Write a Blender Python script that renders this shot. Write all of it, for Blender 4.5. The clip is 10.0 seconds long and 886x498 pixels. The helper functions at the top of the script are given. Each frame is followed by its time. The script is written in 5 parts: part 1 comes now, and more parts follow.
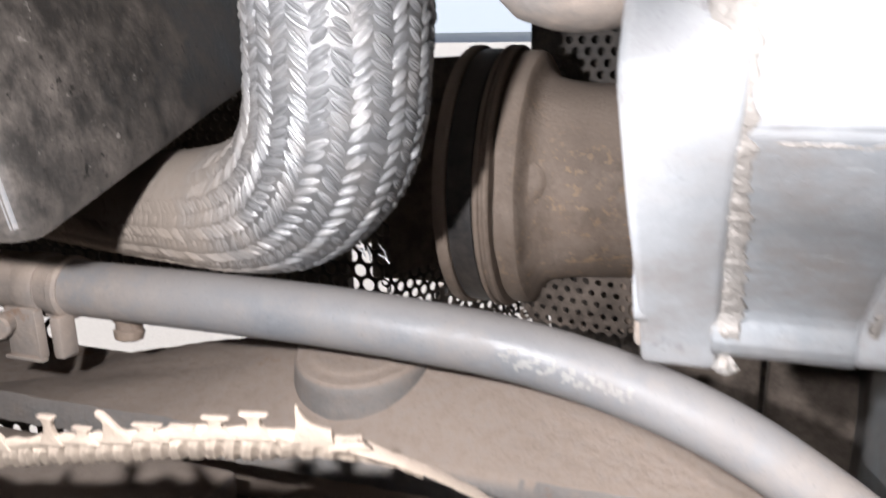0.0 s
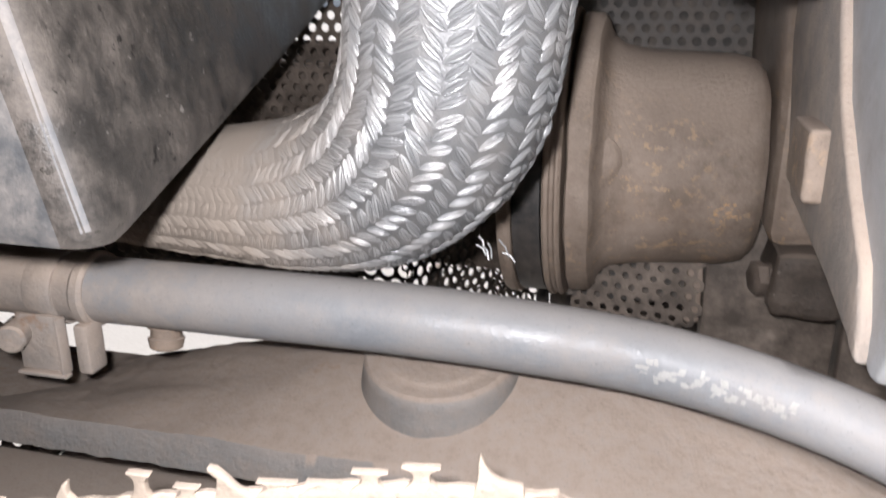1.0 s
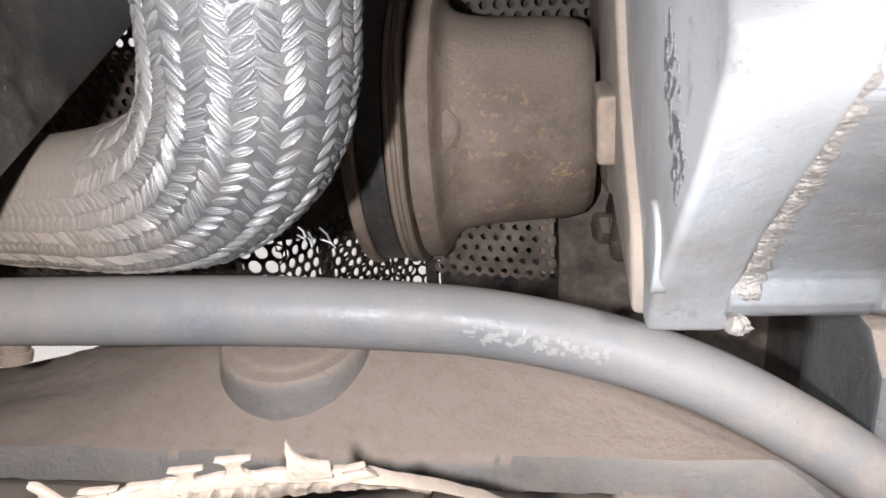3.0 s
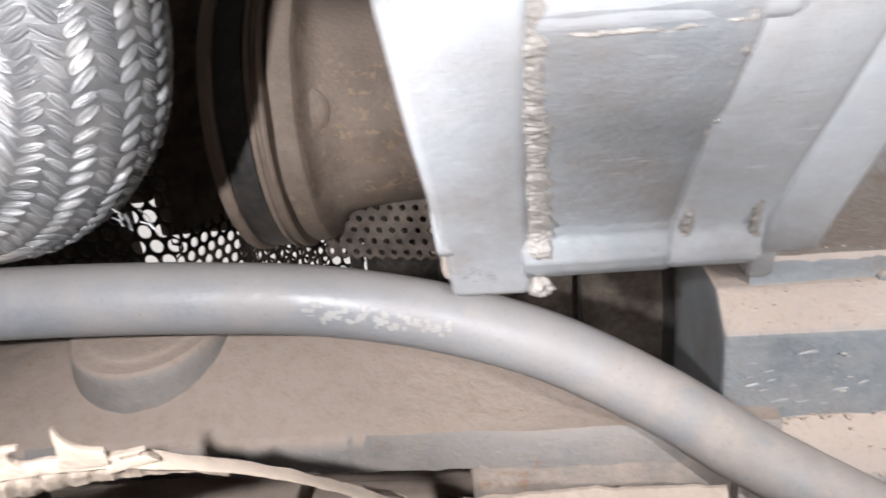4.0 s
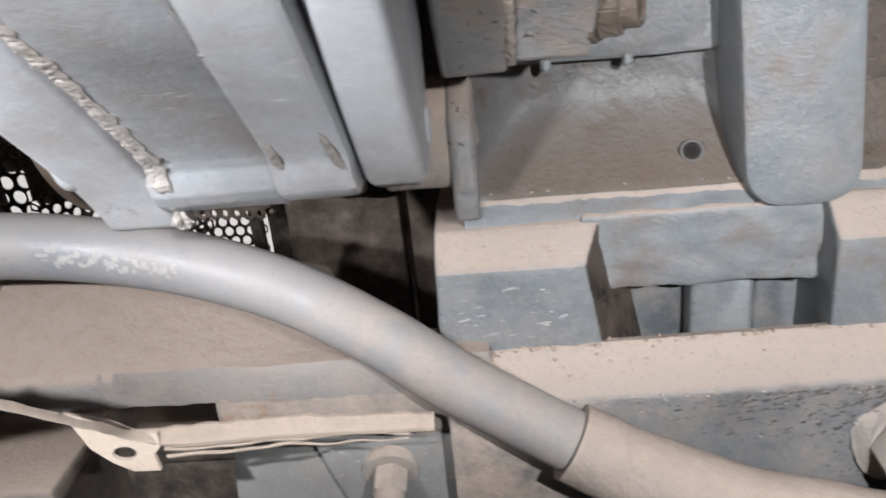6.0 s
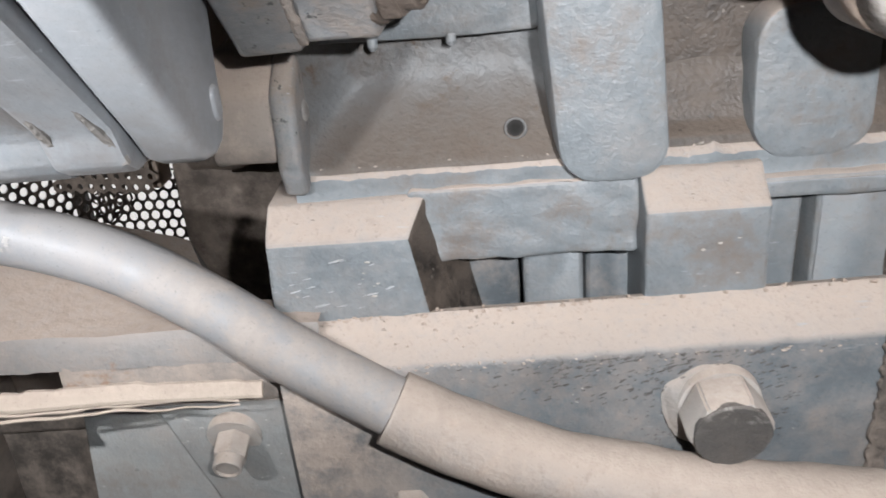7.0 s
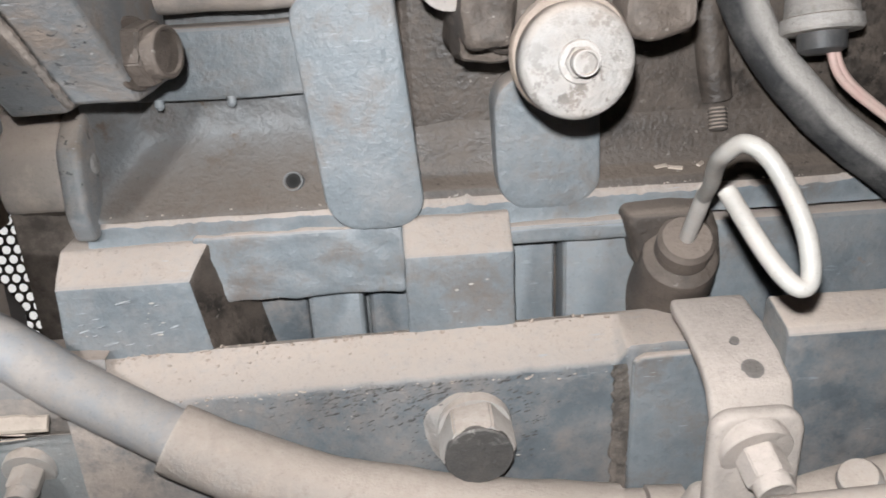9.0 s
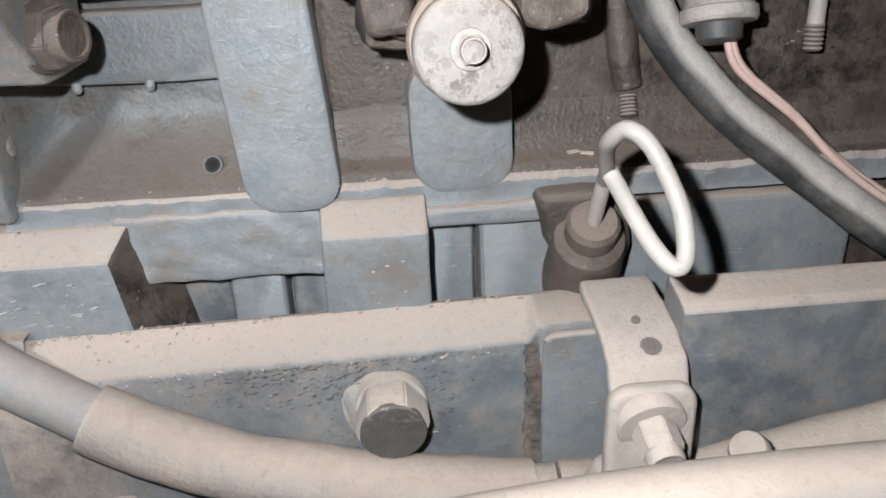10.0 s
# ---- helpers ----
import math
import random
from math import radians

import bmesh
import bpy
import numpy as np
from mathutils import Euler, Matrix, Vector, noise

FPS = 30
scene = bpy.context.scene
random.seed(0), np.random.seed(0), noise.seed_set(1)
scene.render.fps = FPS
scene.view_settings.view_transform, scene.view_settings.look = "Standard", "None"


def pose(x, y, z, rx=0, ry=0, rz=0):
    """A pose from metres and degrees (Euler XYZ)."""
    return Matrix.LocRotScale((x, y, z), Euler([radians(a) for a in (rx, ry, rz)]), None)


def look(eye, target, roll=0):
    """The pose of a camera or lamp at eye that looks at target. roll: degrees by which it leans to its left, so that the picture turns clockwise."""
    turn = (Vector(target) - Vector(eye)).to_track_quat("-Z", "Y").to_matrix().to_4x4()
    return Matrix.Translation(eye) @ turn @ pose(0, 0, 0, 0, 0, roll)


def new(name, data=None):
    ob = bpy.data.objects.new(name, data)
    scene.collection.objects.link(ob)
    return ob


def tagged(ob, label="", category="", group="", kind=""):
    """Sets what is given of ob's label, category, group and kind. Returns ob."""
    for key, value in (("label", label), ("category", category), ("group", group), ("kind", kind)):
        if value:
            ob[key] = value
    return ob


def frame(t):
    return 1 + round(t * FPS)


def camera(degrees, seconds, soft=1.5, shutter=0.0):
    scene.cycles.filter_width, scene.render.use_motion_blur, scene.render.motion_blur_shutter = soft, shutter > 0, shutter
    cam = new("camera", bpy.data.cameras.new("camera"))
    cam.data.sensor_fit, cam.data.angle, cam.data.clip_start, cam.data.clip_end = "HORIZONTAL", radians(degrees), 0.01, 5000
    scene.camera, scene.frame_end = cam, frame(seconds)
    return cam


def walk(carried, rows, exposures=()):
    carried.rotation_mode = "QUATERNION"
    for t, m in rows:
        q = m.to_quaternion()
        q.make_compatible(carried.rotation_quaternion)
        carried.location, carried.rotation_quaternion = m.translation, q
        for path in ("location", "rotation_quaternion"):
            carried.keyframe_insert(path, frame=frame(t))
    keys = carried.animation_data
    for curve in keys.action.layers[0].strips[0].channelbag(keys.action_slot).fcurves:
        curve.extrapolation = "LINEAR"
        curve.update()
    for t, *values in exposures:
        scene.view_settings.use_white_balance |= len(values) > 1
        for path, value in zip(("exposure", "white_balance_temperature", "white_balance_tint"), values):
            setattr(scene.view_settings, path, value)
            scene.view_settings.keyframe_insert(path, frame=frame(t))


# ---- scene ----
cam = camera(58.2, 10.0, soft=1.6, shutter=0.35)
PATH = [
    (0, (0.015, 0.009, 0.925), (-0.627, 1.822, 0.377), -1.1),
    (0.5, (-0.015, 0.036, 0.939), (-0.755, 1.828, 0.449), -0.8),
    (1, (-0.058, 0.035, 0.921), (-0.543, 1.872, 0.298), -0.3),
    (1.2, (-0.063, 0.031, 0.921), (-0.484, 1.849, 0.201), -0.8),
    (1.5, (-0.06, 0.031, 0.927), (-0.414, 1.836, 0.141), -1.0),
    (2, (-0.048, 0.031, 0.934), (-0.364, 1.855, 0.176), -2.4),
    (3.5, (-0.012, 0.034, 0.927), (-0.257, 1.881, 0.202), -4.9),
    (4, (0.015, 0.04, 0.92), (-0.171, 1.883, 0.168), -5.6),
    (4.5, (0.058, 0.035, 0.915), (-0.097, 1.878, 0.153), -6.2),
    (5, (0.07, 0.041, 0.917), (-0.073, 1.894, 0.177), -6.2),
    (5.5, (0.075, 0.036, 0.91), (-0.076, 1.881, 0.152), -6.1),
    (6, (0.108, 0.022, 0.908), (-0.045, 1.848, 0.106), -5.8),
    (6.2, (0.123, 0.024, 0.91), (-0.012, 1.835, 0.071), -5.6),
    (7.3, (0.177, 0.004, 0.903), (0.091, 1.803, 0.034), -4.8),
    (7.5, (0.184, -0.005, 0.899), (0.154, 1.818, 0.076), -3.8),
    (8, (0.197, -0.014, 0.914), (0.238, 1.799, 0.071), -3.1),
    (8.5, (0.214, -0.02, 0.921), (0.258, 1.818, 0.132), -3.4),
    (9, (0.226, -0.016, 0.917), (0.31, 1.823, 0.135), -2.9),
    (9.5, (0.245, -0.02, 0.919), (0.36, 1.81, 0.12), -2.4),
    (10, (0.248, -0.026, 0.918), (0.404, 1.794, 0.101), -2.0),
]
EXPOSURES = ((0.0, 0.1, 6500, 14), (0.5, 0.02, 6500, 14), (1.0, 0.17, 6500, 14), (1.5, 0.1, 6500, 14), (3.5, 0.0, 6480, 13), (4.5, -0.08, 6480, 13), (5.2, -0.22, 6450, 13), (6.0, -0.12, 6400, 12), (7.5, 0.08, 6250, 9), (10.0, -0.04, 6220, 8))
walk(cam, [(t, look(eye, target, roll)) for t, eye, target, roll in PATH], EXPOSURES)

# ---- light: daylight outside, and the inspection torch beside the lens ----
world = bpy.data.worlds.new("world")
scene.world = world
world.use_nodes = True
wn = world.node_tree
sky = wn.nodes.new("ShaderNodeTexSky")
sky.sky_type, sky.sun_disc = "NISHITA", False
sky.dust_density, sky.ozone_density = 0.1, 4.0
sky.sun_elevation, sky.sun_rotation = radians(52), radians(-10)
wn.links.new(sky.outputs[0], wn.nodes["Background"].inputs[0])
wn.nodes["Background"].inputs[1].default_value = 0.065

sun = new("sun", bpy.data.lights.new("sun", "SUN"))
sun.data.energy, sun.data.angle, sun.data.color = 4.2, radians(0.5), (1, 0.96, 0.9)
sun.matrix_world = look((-1.0, 6.0, 8.0), (0, 0, 0))


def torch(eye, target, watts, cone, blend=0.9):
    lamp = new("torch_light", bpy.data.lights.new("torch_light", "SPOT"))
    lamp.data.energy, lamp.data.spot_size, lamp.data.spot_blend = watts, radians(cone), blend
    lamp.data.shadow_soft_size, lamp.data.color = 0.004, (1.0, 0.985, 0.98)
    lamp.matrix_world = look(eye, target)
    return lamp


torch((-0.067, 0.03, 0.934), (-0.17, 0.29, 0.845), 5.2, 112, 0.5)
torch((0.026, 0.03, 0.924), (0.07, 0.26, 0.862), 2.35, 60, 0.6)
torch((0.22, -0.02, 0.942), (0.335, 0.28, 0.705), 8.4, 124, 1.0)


# ---- materials ----
def mat_nodes(name):
    m = bpy.data.materials.new(name)
    m.use_nodes = True
    nt = m.node_tree
    return m, nt, nt.nodes["Principled BSDF"]


def noise_tex(nt, scale, detail=4, rough=0.55, stretch=None):
    g = nt.nodes.new("ShaderNodeNewGeometry")
    vec = g.outputs["Position"]
    if stretch:
        mp = nt.nodes.new("ShaderNodeMapping")
        mp.inputs["Scale"].default_value = stretch
        nt.links.new(vec, mp.inputs[0])
        vec = mp.outputs[0]
    n = nt.nodes.new("ShaderNodeTexNoise")
    n.inputs["Scale"].default_value, n.inputs["Detail"].default_value, n.inputs["Roughness"].default_value = scale, detail, rough
    nt.links.new(vec, n.inputs["Vector"])
    return n.outputs[0]


def math_node(nt, op, a, b):
    n = nt.nodes.new("ShaderNodeMath")
    n.operation = op
    for k, v in enumerate((a, b)):
        if isinstance(v, (int, float)):
            n.inputs[k].default_value = v
        else:
            nt.links.new(v, n.inputs[k])
    return n.outputs[0]


def mix_rgb(nt, fac, a, b):
    n = nt.nodes.new("ShaderNodeMix")
    n.data_type = "RGBA"
    if isinstance(fac, (int, float)):
        n.inputs[0].default_value = fac
    else:
        nt.links.new(fac, n.inputs[0])
    for k, v in ((6, a), (7, b)):
        if isinstance(v, tuple):
            n.inputs[k].default_value = (*v, 1)
        else:
            nt.links.new(v, n.inputs[k])
    return n.outputs[2]


def map_range(nt, v, a, b, c=0.0, d=1.0):
    n = nt.nodes.new("ShaderNodeMapRange")
    for k, x in ((1, a), (2, b), (3, c), (4, d)):
        n.inputs[k].default_value = x
    nt.links.new(v, n.inputs[0])
    return n.outputs[0]


DUST = (0.43, 0.353, 0.297)


def dusty(name, base, dust=DUST, film=0.25, top=0.85, rough=0.5, metal=0.0, grain=900, bump=0.25, spots=None, spot_amount=0.42, spot_scale=75, rust=0.0, second=None, slope=(0.25, 0.75), flecks=None, along=None, grime=0.0, lump=430, scratch=0.0):
    """A painted or cast surface: uneven paint, a film of dust that is thick on what faces up, pitted grain."""
    m, nt, b = mat_nodes(name)
    n1, n2, n3 = noise_tex(nt, 30, 6, 0.65), noise_tex(nt, 170, 6, 0.72), noise_tex(nt, grain, 3, 0.7)
    second = second or tuple(c * 0.68 for c in base)
    col = mix_rgb(nt, map_range(nt, n1, 0.34, 0.68), base, second)
    col = mix_rgb(nt, map_range(nt, n2, 0.45, 0.72, 0, 0.3), col, tuple(min(1, c * 1.4) for c in base))
    if grime:
        ng = noise_tex(nt, 24, 9, 0.72)
        col = mix_rgb(nt, map_range(nt, ng, 0.53, 0.66, 0.0, grime), col, (0.072, 0.054, 0.042))
    if spots:
        ns = noise_tex(nt, spot_scale, 8, 0.75)
        where = map_range(nt, noise_tex(nt, 16, 3, 0.5), 0.44, 0.56)
        col = mix_rgb(nt, math_node(nt, "MULTIPLY", map_range(nt, ns, 1 - spot_amount, 1 - spot_amount + 0.04), where), col, spots)
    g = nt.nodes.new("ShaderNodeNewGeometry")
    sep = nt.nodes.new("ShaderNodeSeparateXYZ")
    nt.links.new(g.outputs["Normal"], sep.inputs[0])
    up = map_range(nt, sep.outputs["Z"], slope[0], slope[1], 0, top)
    patch = map_range(nt, noise_tex(nt, 48, 8, 0.75), 0.42, 0.66, 0.0, 1.0)
    film_n = math_node(nt, "MULTIPLY", patch, min(1.0, film * 2.0))
    if along:
        xs = nt.nodes.new("ShaderNodeSeparateXYZ")
        nt.links.new(g.outputs["Position"], xs.inputs[0])
        for start, end in along:
            caked = math_node(nt, "MULTIPLY", map_range(nt, xs.outputs["X"], start, end), map_range(nt, noise_tex(nt, 70, 8, 0.7), 0.36, 0.56, 0.2, 0.75))
            film_n = math_node(nt, "MAXIMUM", film_n, caked)
    up_n = math_node(nt, "MULTIPLY", up, map_range(nt, n2, 0.3, 0.55, 0.62, 1.0))
    mask = math_node(nt, "MAXIMUM", film_n, up_n)
    pt = map_range(nt, g.outputs["Pointiness"], 0.515, 0.6, 0.0, 0.45)
    col = mix_rgb(nt, pt, col, tuple(min(1, c * 1.7 + 0.03) for c in base))
    dcol = mix_rgb(nt, map_range(nt, n2, 0.38, 0.66), tuple(c * 1.07 for c in dust), tuple(c * 0.85 for c in dust))
    col = mix_rgb(nt, mask, col, dcol)
    col = mix_rgb(nt, map_range(nt, n3, 0.6, 0.74, 0.0, 0.35), col, tuple(c * 0.3 for c in second))
    if flecks:
        nf = noise_tex(nt, 190, 4, 0.6, (1.0, 1.0, 1.6))
        there = map_range(nt, noise_tex(nt, 22, 4, 0.6), 0.5, 0.62)
        col = mix_rgb(nt, math_node(nt, "MULTIPLY", map_range(nt, nf, 0.655, 0.68), there), col, flecks)
        col = mix_rgb(nt, math_node(nt, "MULTIPLY", map_range(nt, noise_tex(nt, 260, 4, 0.65), 0.63, 0.66, 0, 0.85), map_range(nt, noise_tex(nt, 14, 4, 0.6), 0.48, 0.6)), col, tuple(c * 0.16 for c in base))
    if scratch:
        for turn, seed_ in ((0.5, 0.0), (-0.35, 3.0)):
            mp = nt.nodes.new("ShaderNodeMapping")
            mp.inputs["Rotation"].default_value = (0, turn, 0)
            mp.inputs["Location"].default_value = (seed_, 0, seed_)
            mp.inputs["Scale"].default_value = (0.16, 1.0, 1.0)
            nt.links.new(g.outputs["Position"], mp.inputs[0])
            ns_ = nt.nodes.new("ShaderNodeTexNoise")
            ns_.inputs["Scale"].default_value, ns_.inputs["Detail"].default_value = 620, 3
            nt.links.new(mp.outputs[0], ns_.inputs["Vector"])
            there_ = map_range(nt, noise_tex(nt, 34, 4, 0.65), 0.52, 0.62)
            col = mix_rgb(nt, math_node(nt, "MULTIPLY", map_range(nt, ns_.outputs[0], 0.67, 0.71, 0, scratch), there_), col, tuple(min(1, c * 1.6 + 0.12) for c in base))
    if rust:
        nr = noise_tex(nt, 36, 7, 0.7, (1.0, 1.0, 1.3))
        col = mix_rgb(nt, map_range(nt, nr, 0.66, 0.72, 0.0, rust), col, (0.27, 0.15, 0.085))
    nt.links.new(col, b.inputs["Base Color"])
    nt.links.new(map_range(nt, mask, 0, 1, rough, 0.92), b.inputs["Roughness"])
    b.inputs["Metallic"].default_value = metal
    bp = nt.nodes.new("ShaderNodeBump")
    bp.inputs["Strength"].default_value, bp.inputs["Distance"].default_value = min(1.0, bump * 1.1), 0.00055
    nt.links.new(math_node(nt, "ADD", noise_tex(nt, lump, 2, 0.45), math_node(nt, "MULTIPLY", n2, 0.7)), bp.inputs["Height"])
    bq = nt.nodes.new("ShaderNodeBump")
    bq.inputs["Strength"].default_value, bq.inputs["Distance"].default_value = min(1.0, bump * 1.3), 0.0004
    nt.links.new(n3, bq.inputs["Height"])
    nt.links.new(bp.outputs[0], bq.inputs["Normal"])
    nt.links.new(bq.outputs[0], b.inputs["Normal"])
    return m


CAST_BLUE = dusty("blue_grey_cast_paint", (0.192, 0.213, 0.227), film=0.1, rough=0.4, bump=0.85, grain=560, rust=0.4, second=(0.142, 0.159, 0.171), grime=0.7, scratch=0.35, lump=210, dust=(0.47, 0.385, 0.325))
RAIL_BLUE = dusty("dark_blue_grey_paint", (0.124, 0.14, 0.151), film=0.14, rough=0.3, bump=0.65, grain=640, grime=0.35, second=(0.07, 0.079, 0.087), scratch=0.4, along=((0.165, 0.1),), lump=260, dust=(0.5, 0.41, 0.345))
BLOCK = dusty("brown_grey_block_iron", (0.066, 0.053, 0.044), dust=(0.165, 0.13, 0.105), flecks=(0.28, 0.25, 0.22), grime=0.3, film=0.25, rough=0.45, bump=0.7, grain=450, second=(0.045, 0.035, 0.028), top=0.7, spots=(0.016, 0.013, 0.011), spot_amount=0.52, spot_scale=55)
HOLLOW = dusty("grey_block_paint_with_brown_stains", (0.155, 0.164, 0.17), dust=(0.155, 0.118, 0.09), film=0.1, rough=0.42, bump=0.8, grain=500, second=(0.108, 0.104, 0.1), top=0.75, slope=(0.3, 0.85), grime=0.5, spots=(0.09, 0.068, 0.052), spot_amount=0.41, spot_scale=30)
DARK_IRON = dusty("dark_oily_iron", (0.075, 0.066, 0.058), film=0.2, rough=0.5, bump=0.5)
ALU = dusty("pale_grey_mount_paint", (0.34, 0.36, 0.382), film=0.1, top=0.3, rough=0.33, bump=0.18, grain=1100, second=(0.285, 0.303, 0.322), spots=(0.21, 0.22, 0.232), spot_amount=0.4, grime=0.25, scratch=0.35)
# a darker, bluer tone than ALU, with grime and scratches
GUSSET = dusty("darker_scratched_blue_grey", (0.262, 0.282, 0.303), film=0.1, top=0.3, rough=0.36, bump=0.28, grain=900, second=(0.2, 0.215, 0.228), grime=0.35, scratch=0.7)
SCUFF = dusty("dark_worn_primer", (0.1, 0.106, 0.114), film=0.04, top=0.2, rough=0.7, bump=0.4)
WELD = dusty("dusty_weld", (0.28, 0.272, 0.262), film=0.2, rough=0.6, bump=0.7, grain=700, second=(0.215, 0.2, 0.186), dust=(0.36, 0.325, 0.295))
MEMBER = dusty("dust_coated_steel", (0.27, 0.24, 0.218), film=0.42, top=0.95, rough=0.7, bump=0.55, second=(0.2, 0.18, 0.165), slope=(0.1, 0.55), rust=0.6)
PALE_DUST = dusty("pale_dust_on_steel", (0.355, 0.31, 0.276), dust=(0.47, 0.402, 0.352), film=0.45, top=0.95, rough=0.75, bump=0.7, second=(0.3, 0.27, 0.245), slope=(0.1, 0.6), grime=0.35, spots=(0.17, 0.15, 0.135), spot_amount=0.4, spot_scale=110)
BEAM = dusty("grey_steel_under_tan_dust", (0.235, 0.23, 0.226), dust=(0.35, 0.285, 0.24), film=0.26, top=0.97, rough=0.6, bump=0.6, second=(0.19, 0.183, 0.178), slope=(0.12, 0.5), rust=0.5)
EDGE_GREY = dusty("grey_dusty_steel", (0.25, 0.24, 0.235), film=0.35, rough=0.6, bump=0.4)
DIRTY_CAST = dusty("dark_dirty_casting", (0.08, 0.062, 0.05), dust=(0.25, 0.2, 0.165), film=0.2, rough=0.6, bump=0.9, second=(0.035, 0.028, 0.023), top=0.7, flecks=(0.3, 0.27, 0.24))
PUMP = dusty("brown_dusty_casting", (0.24, 0.187, 0.149), film=0.3, rough=0.6, bump=0.7, spots=(0.38, 0.26, 0.16), spot_amount=0.44, spot_scale=160, grime=0.6)
BLACK_PLASTIC = dusty("dusty_black_plastic", (0.036, 0.033, 0.0305), dust=(0.17, 0.148, 0.131), film=0.42, top=0.25, rough=0.42, bump=0.45, grain=900, second=(0.024, 0.022, 0.0205), spots=(0.1, 0.086, 0.074), spot_amount=0.42, spot_scale=260, flecks=(0.27, 0.25, 0.23))
HOUSING_PALE = dusty("dust_and_highlight_on_plastic", (0.1, 0.105, 0.112), dust=(0.27, 0.25, 0.235), film=0.42, top=0.5, rough=0.6, bump=0.3, grain=900)
LOWER = dusty("pale_green_grey_paint", (0.265, 0.28, 0.28), film=0.12, rough=0.4, bump=0.5, second=(0.22, 0.22, 0.215), flecks=(0.5, 0.49, 0.47), grime=0.5)
CARRIER = dusty("dusty_grey_blue_paint", (0.215, 0.226, 0.236), film=0.32, rough=0.38, bump=0.6, second=(0.15, 0.152, 0.154), flecks=(0.42, 0.41, 0.39), grime=0.9, scratch=0.6)
PRINT = dusty("rubbed_white_print", (0.4, 0.4, 0.395), film=0.1, top=0.2, rough=0.6, bump=0.4)
HOSE = dusty("grey_hose_cover", (0.255, 0.266, 0.28), dust=(0.37, 0.32, 0.282), film=0.24, top=0.45, rough=0.38, bump=0.22, grain=800, second=(0.21, 0.224, 0.244), slope=(0.5, 1.0), along=((-0.03, 0.07), (-0.15, -0.235)))
SLEEVE = dusty("dusty_woven_sleeve", (0.43, 0.378, 0.338), film=0.5, rough=0.8, bump=0.8, grain=1100, spots=(0.3, 0.258, 0.225), spot_amount=0.45, spot_scale=140)
CREAM = dusty("cream_torn_plastic", (0.48, 0.41, 0.34), film=0.12, rough=0.6, bump=0.6, second=(0.39, 0.32, 0.26))
BELT = dusty("black_rubber_belt", (0.03, 0.03, 0.031), film=0.07, top=0.2, rough=0.55, bump=0.2)
CAP = dusty("white_dusty_cap", (0.29, 0.272, 0.255), film=0.16, rough=0.6, bump=0.8, spots=(0.1, 0.088, 0.078), spot_amount=0.48, spot_scale=130)
BOLT_MAT = dusty("dusty_bolt_steel", (0.36, 0.34, 0.318), film=0.35, rough=0.5, bump=0.4)
BOLT_DARK = dusty("dark_bolt_face", (0.085, 0.08, 0.076), film=0.05, top=0.2, rough=0.5, bump=1.0, grain=700, spots=(0.3, 0.28, 0.26), spot_amount=0.45, spot_scale=160)
WHITE_WIRE = dusty("white_coated_wire", (0.295, 0.283, 0.262), film=0.2, top=0.3, rough=0.45, bump=0.3)
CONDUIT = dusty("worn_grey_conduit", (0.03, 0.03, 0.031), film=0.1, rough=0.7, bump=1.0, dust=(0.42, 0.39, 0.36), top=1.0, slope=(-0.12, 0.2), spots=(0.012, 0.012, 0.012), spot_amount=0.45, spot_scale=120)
# near-black that paints the shade inside the threaded hole
HOLE_BLACK = dusty("hole_shade_black", (0.012, 0.011, 0.01), film=0.0, top=0.0, rough=0.95, bump=0.5)
PINK = dusty("faded_pink_wire_skin", (0.45, 0.3, 0.265), film=0.45, rough=0.5, bump=0.1)
BOOT = dusty("dusty_boot_rubber", (0.22, 0.203, 0.19), film=0.3, rough=0.6, bump=0.3, grime=0.3)
PALE = dusty("pale_dusty_rubber", (0.36, 0.33, 0.31), film=0.3, rough=0.6, bump=0.25)
GUARD = dusty("dark_perforated_steel", (0.05, 0.042, 0.036), film=0.12, rough=0.5, bump=0.2)
GUARD_TAN = dusty("brown_perforated_steel", (0.088, 0.07, 0.057), film=0.2, rough=0.6, bump=0.3)
CONCRETE = dusty("sunlit_concrete", (0.62, 0.6, 0.57), dust=(0.6, 0.56, 0.5), film=0.3, rough=0.9, bump=0.2, grain=80)
SHELL = dusty("dark_vehicle_underside", (0.05, 0.048, 0.046), film=0.2, rough=0.7, bump=0.3)


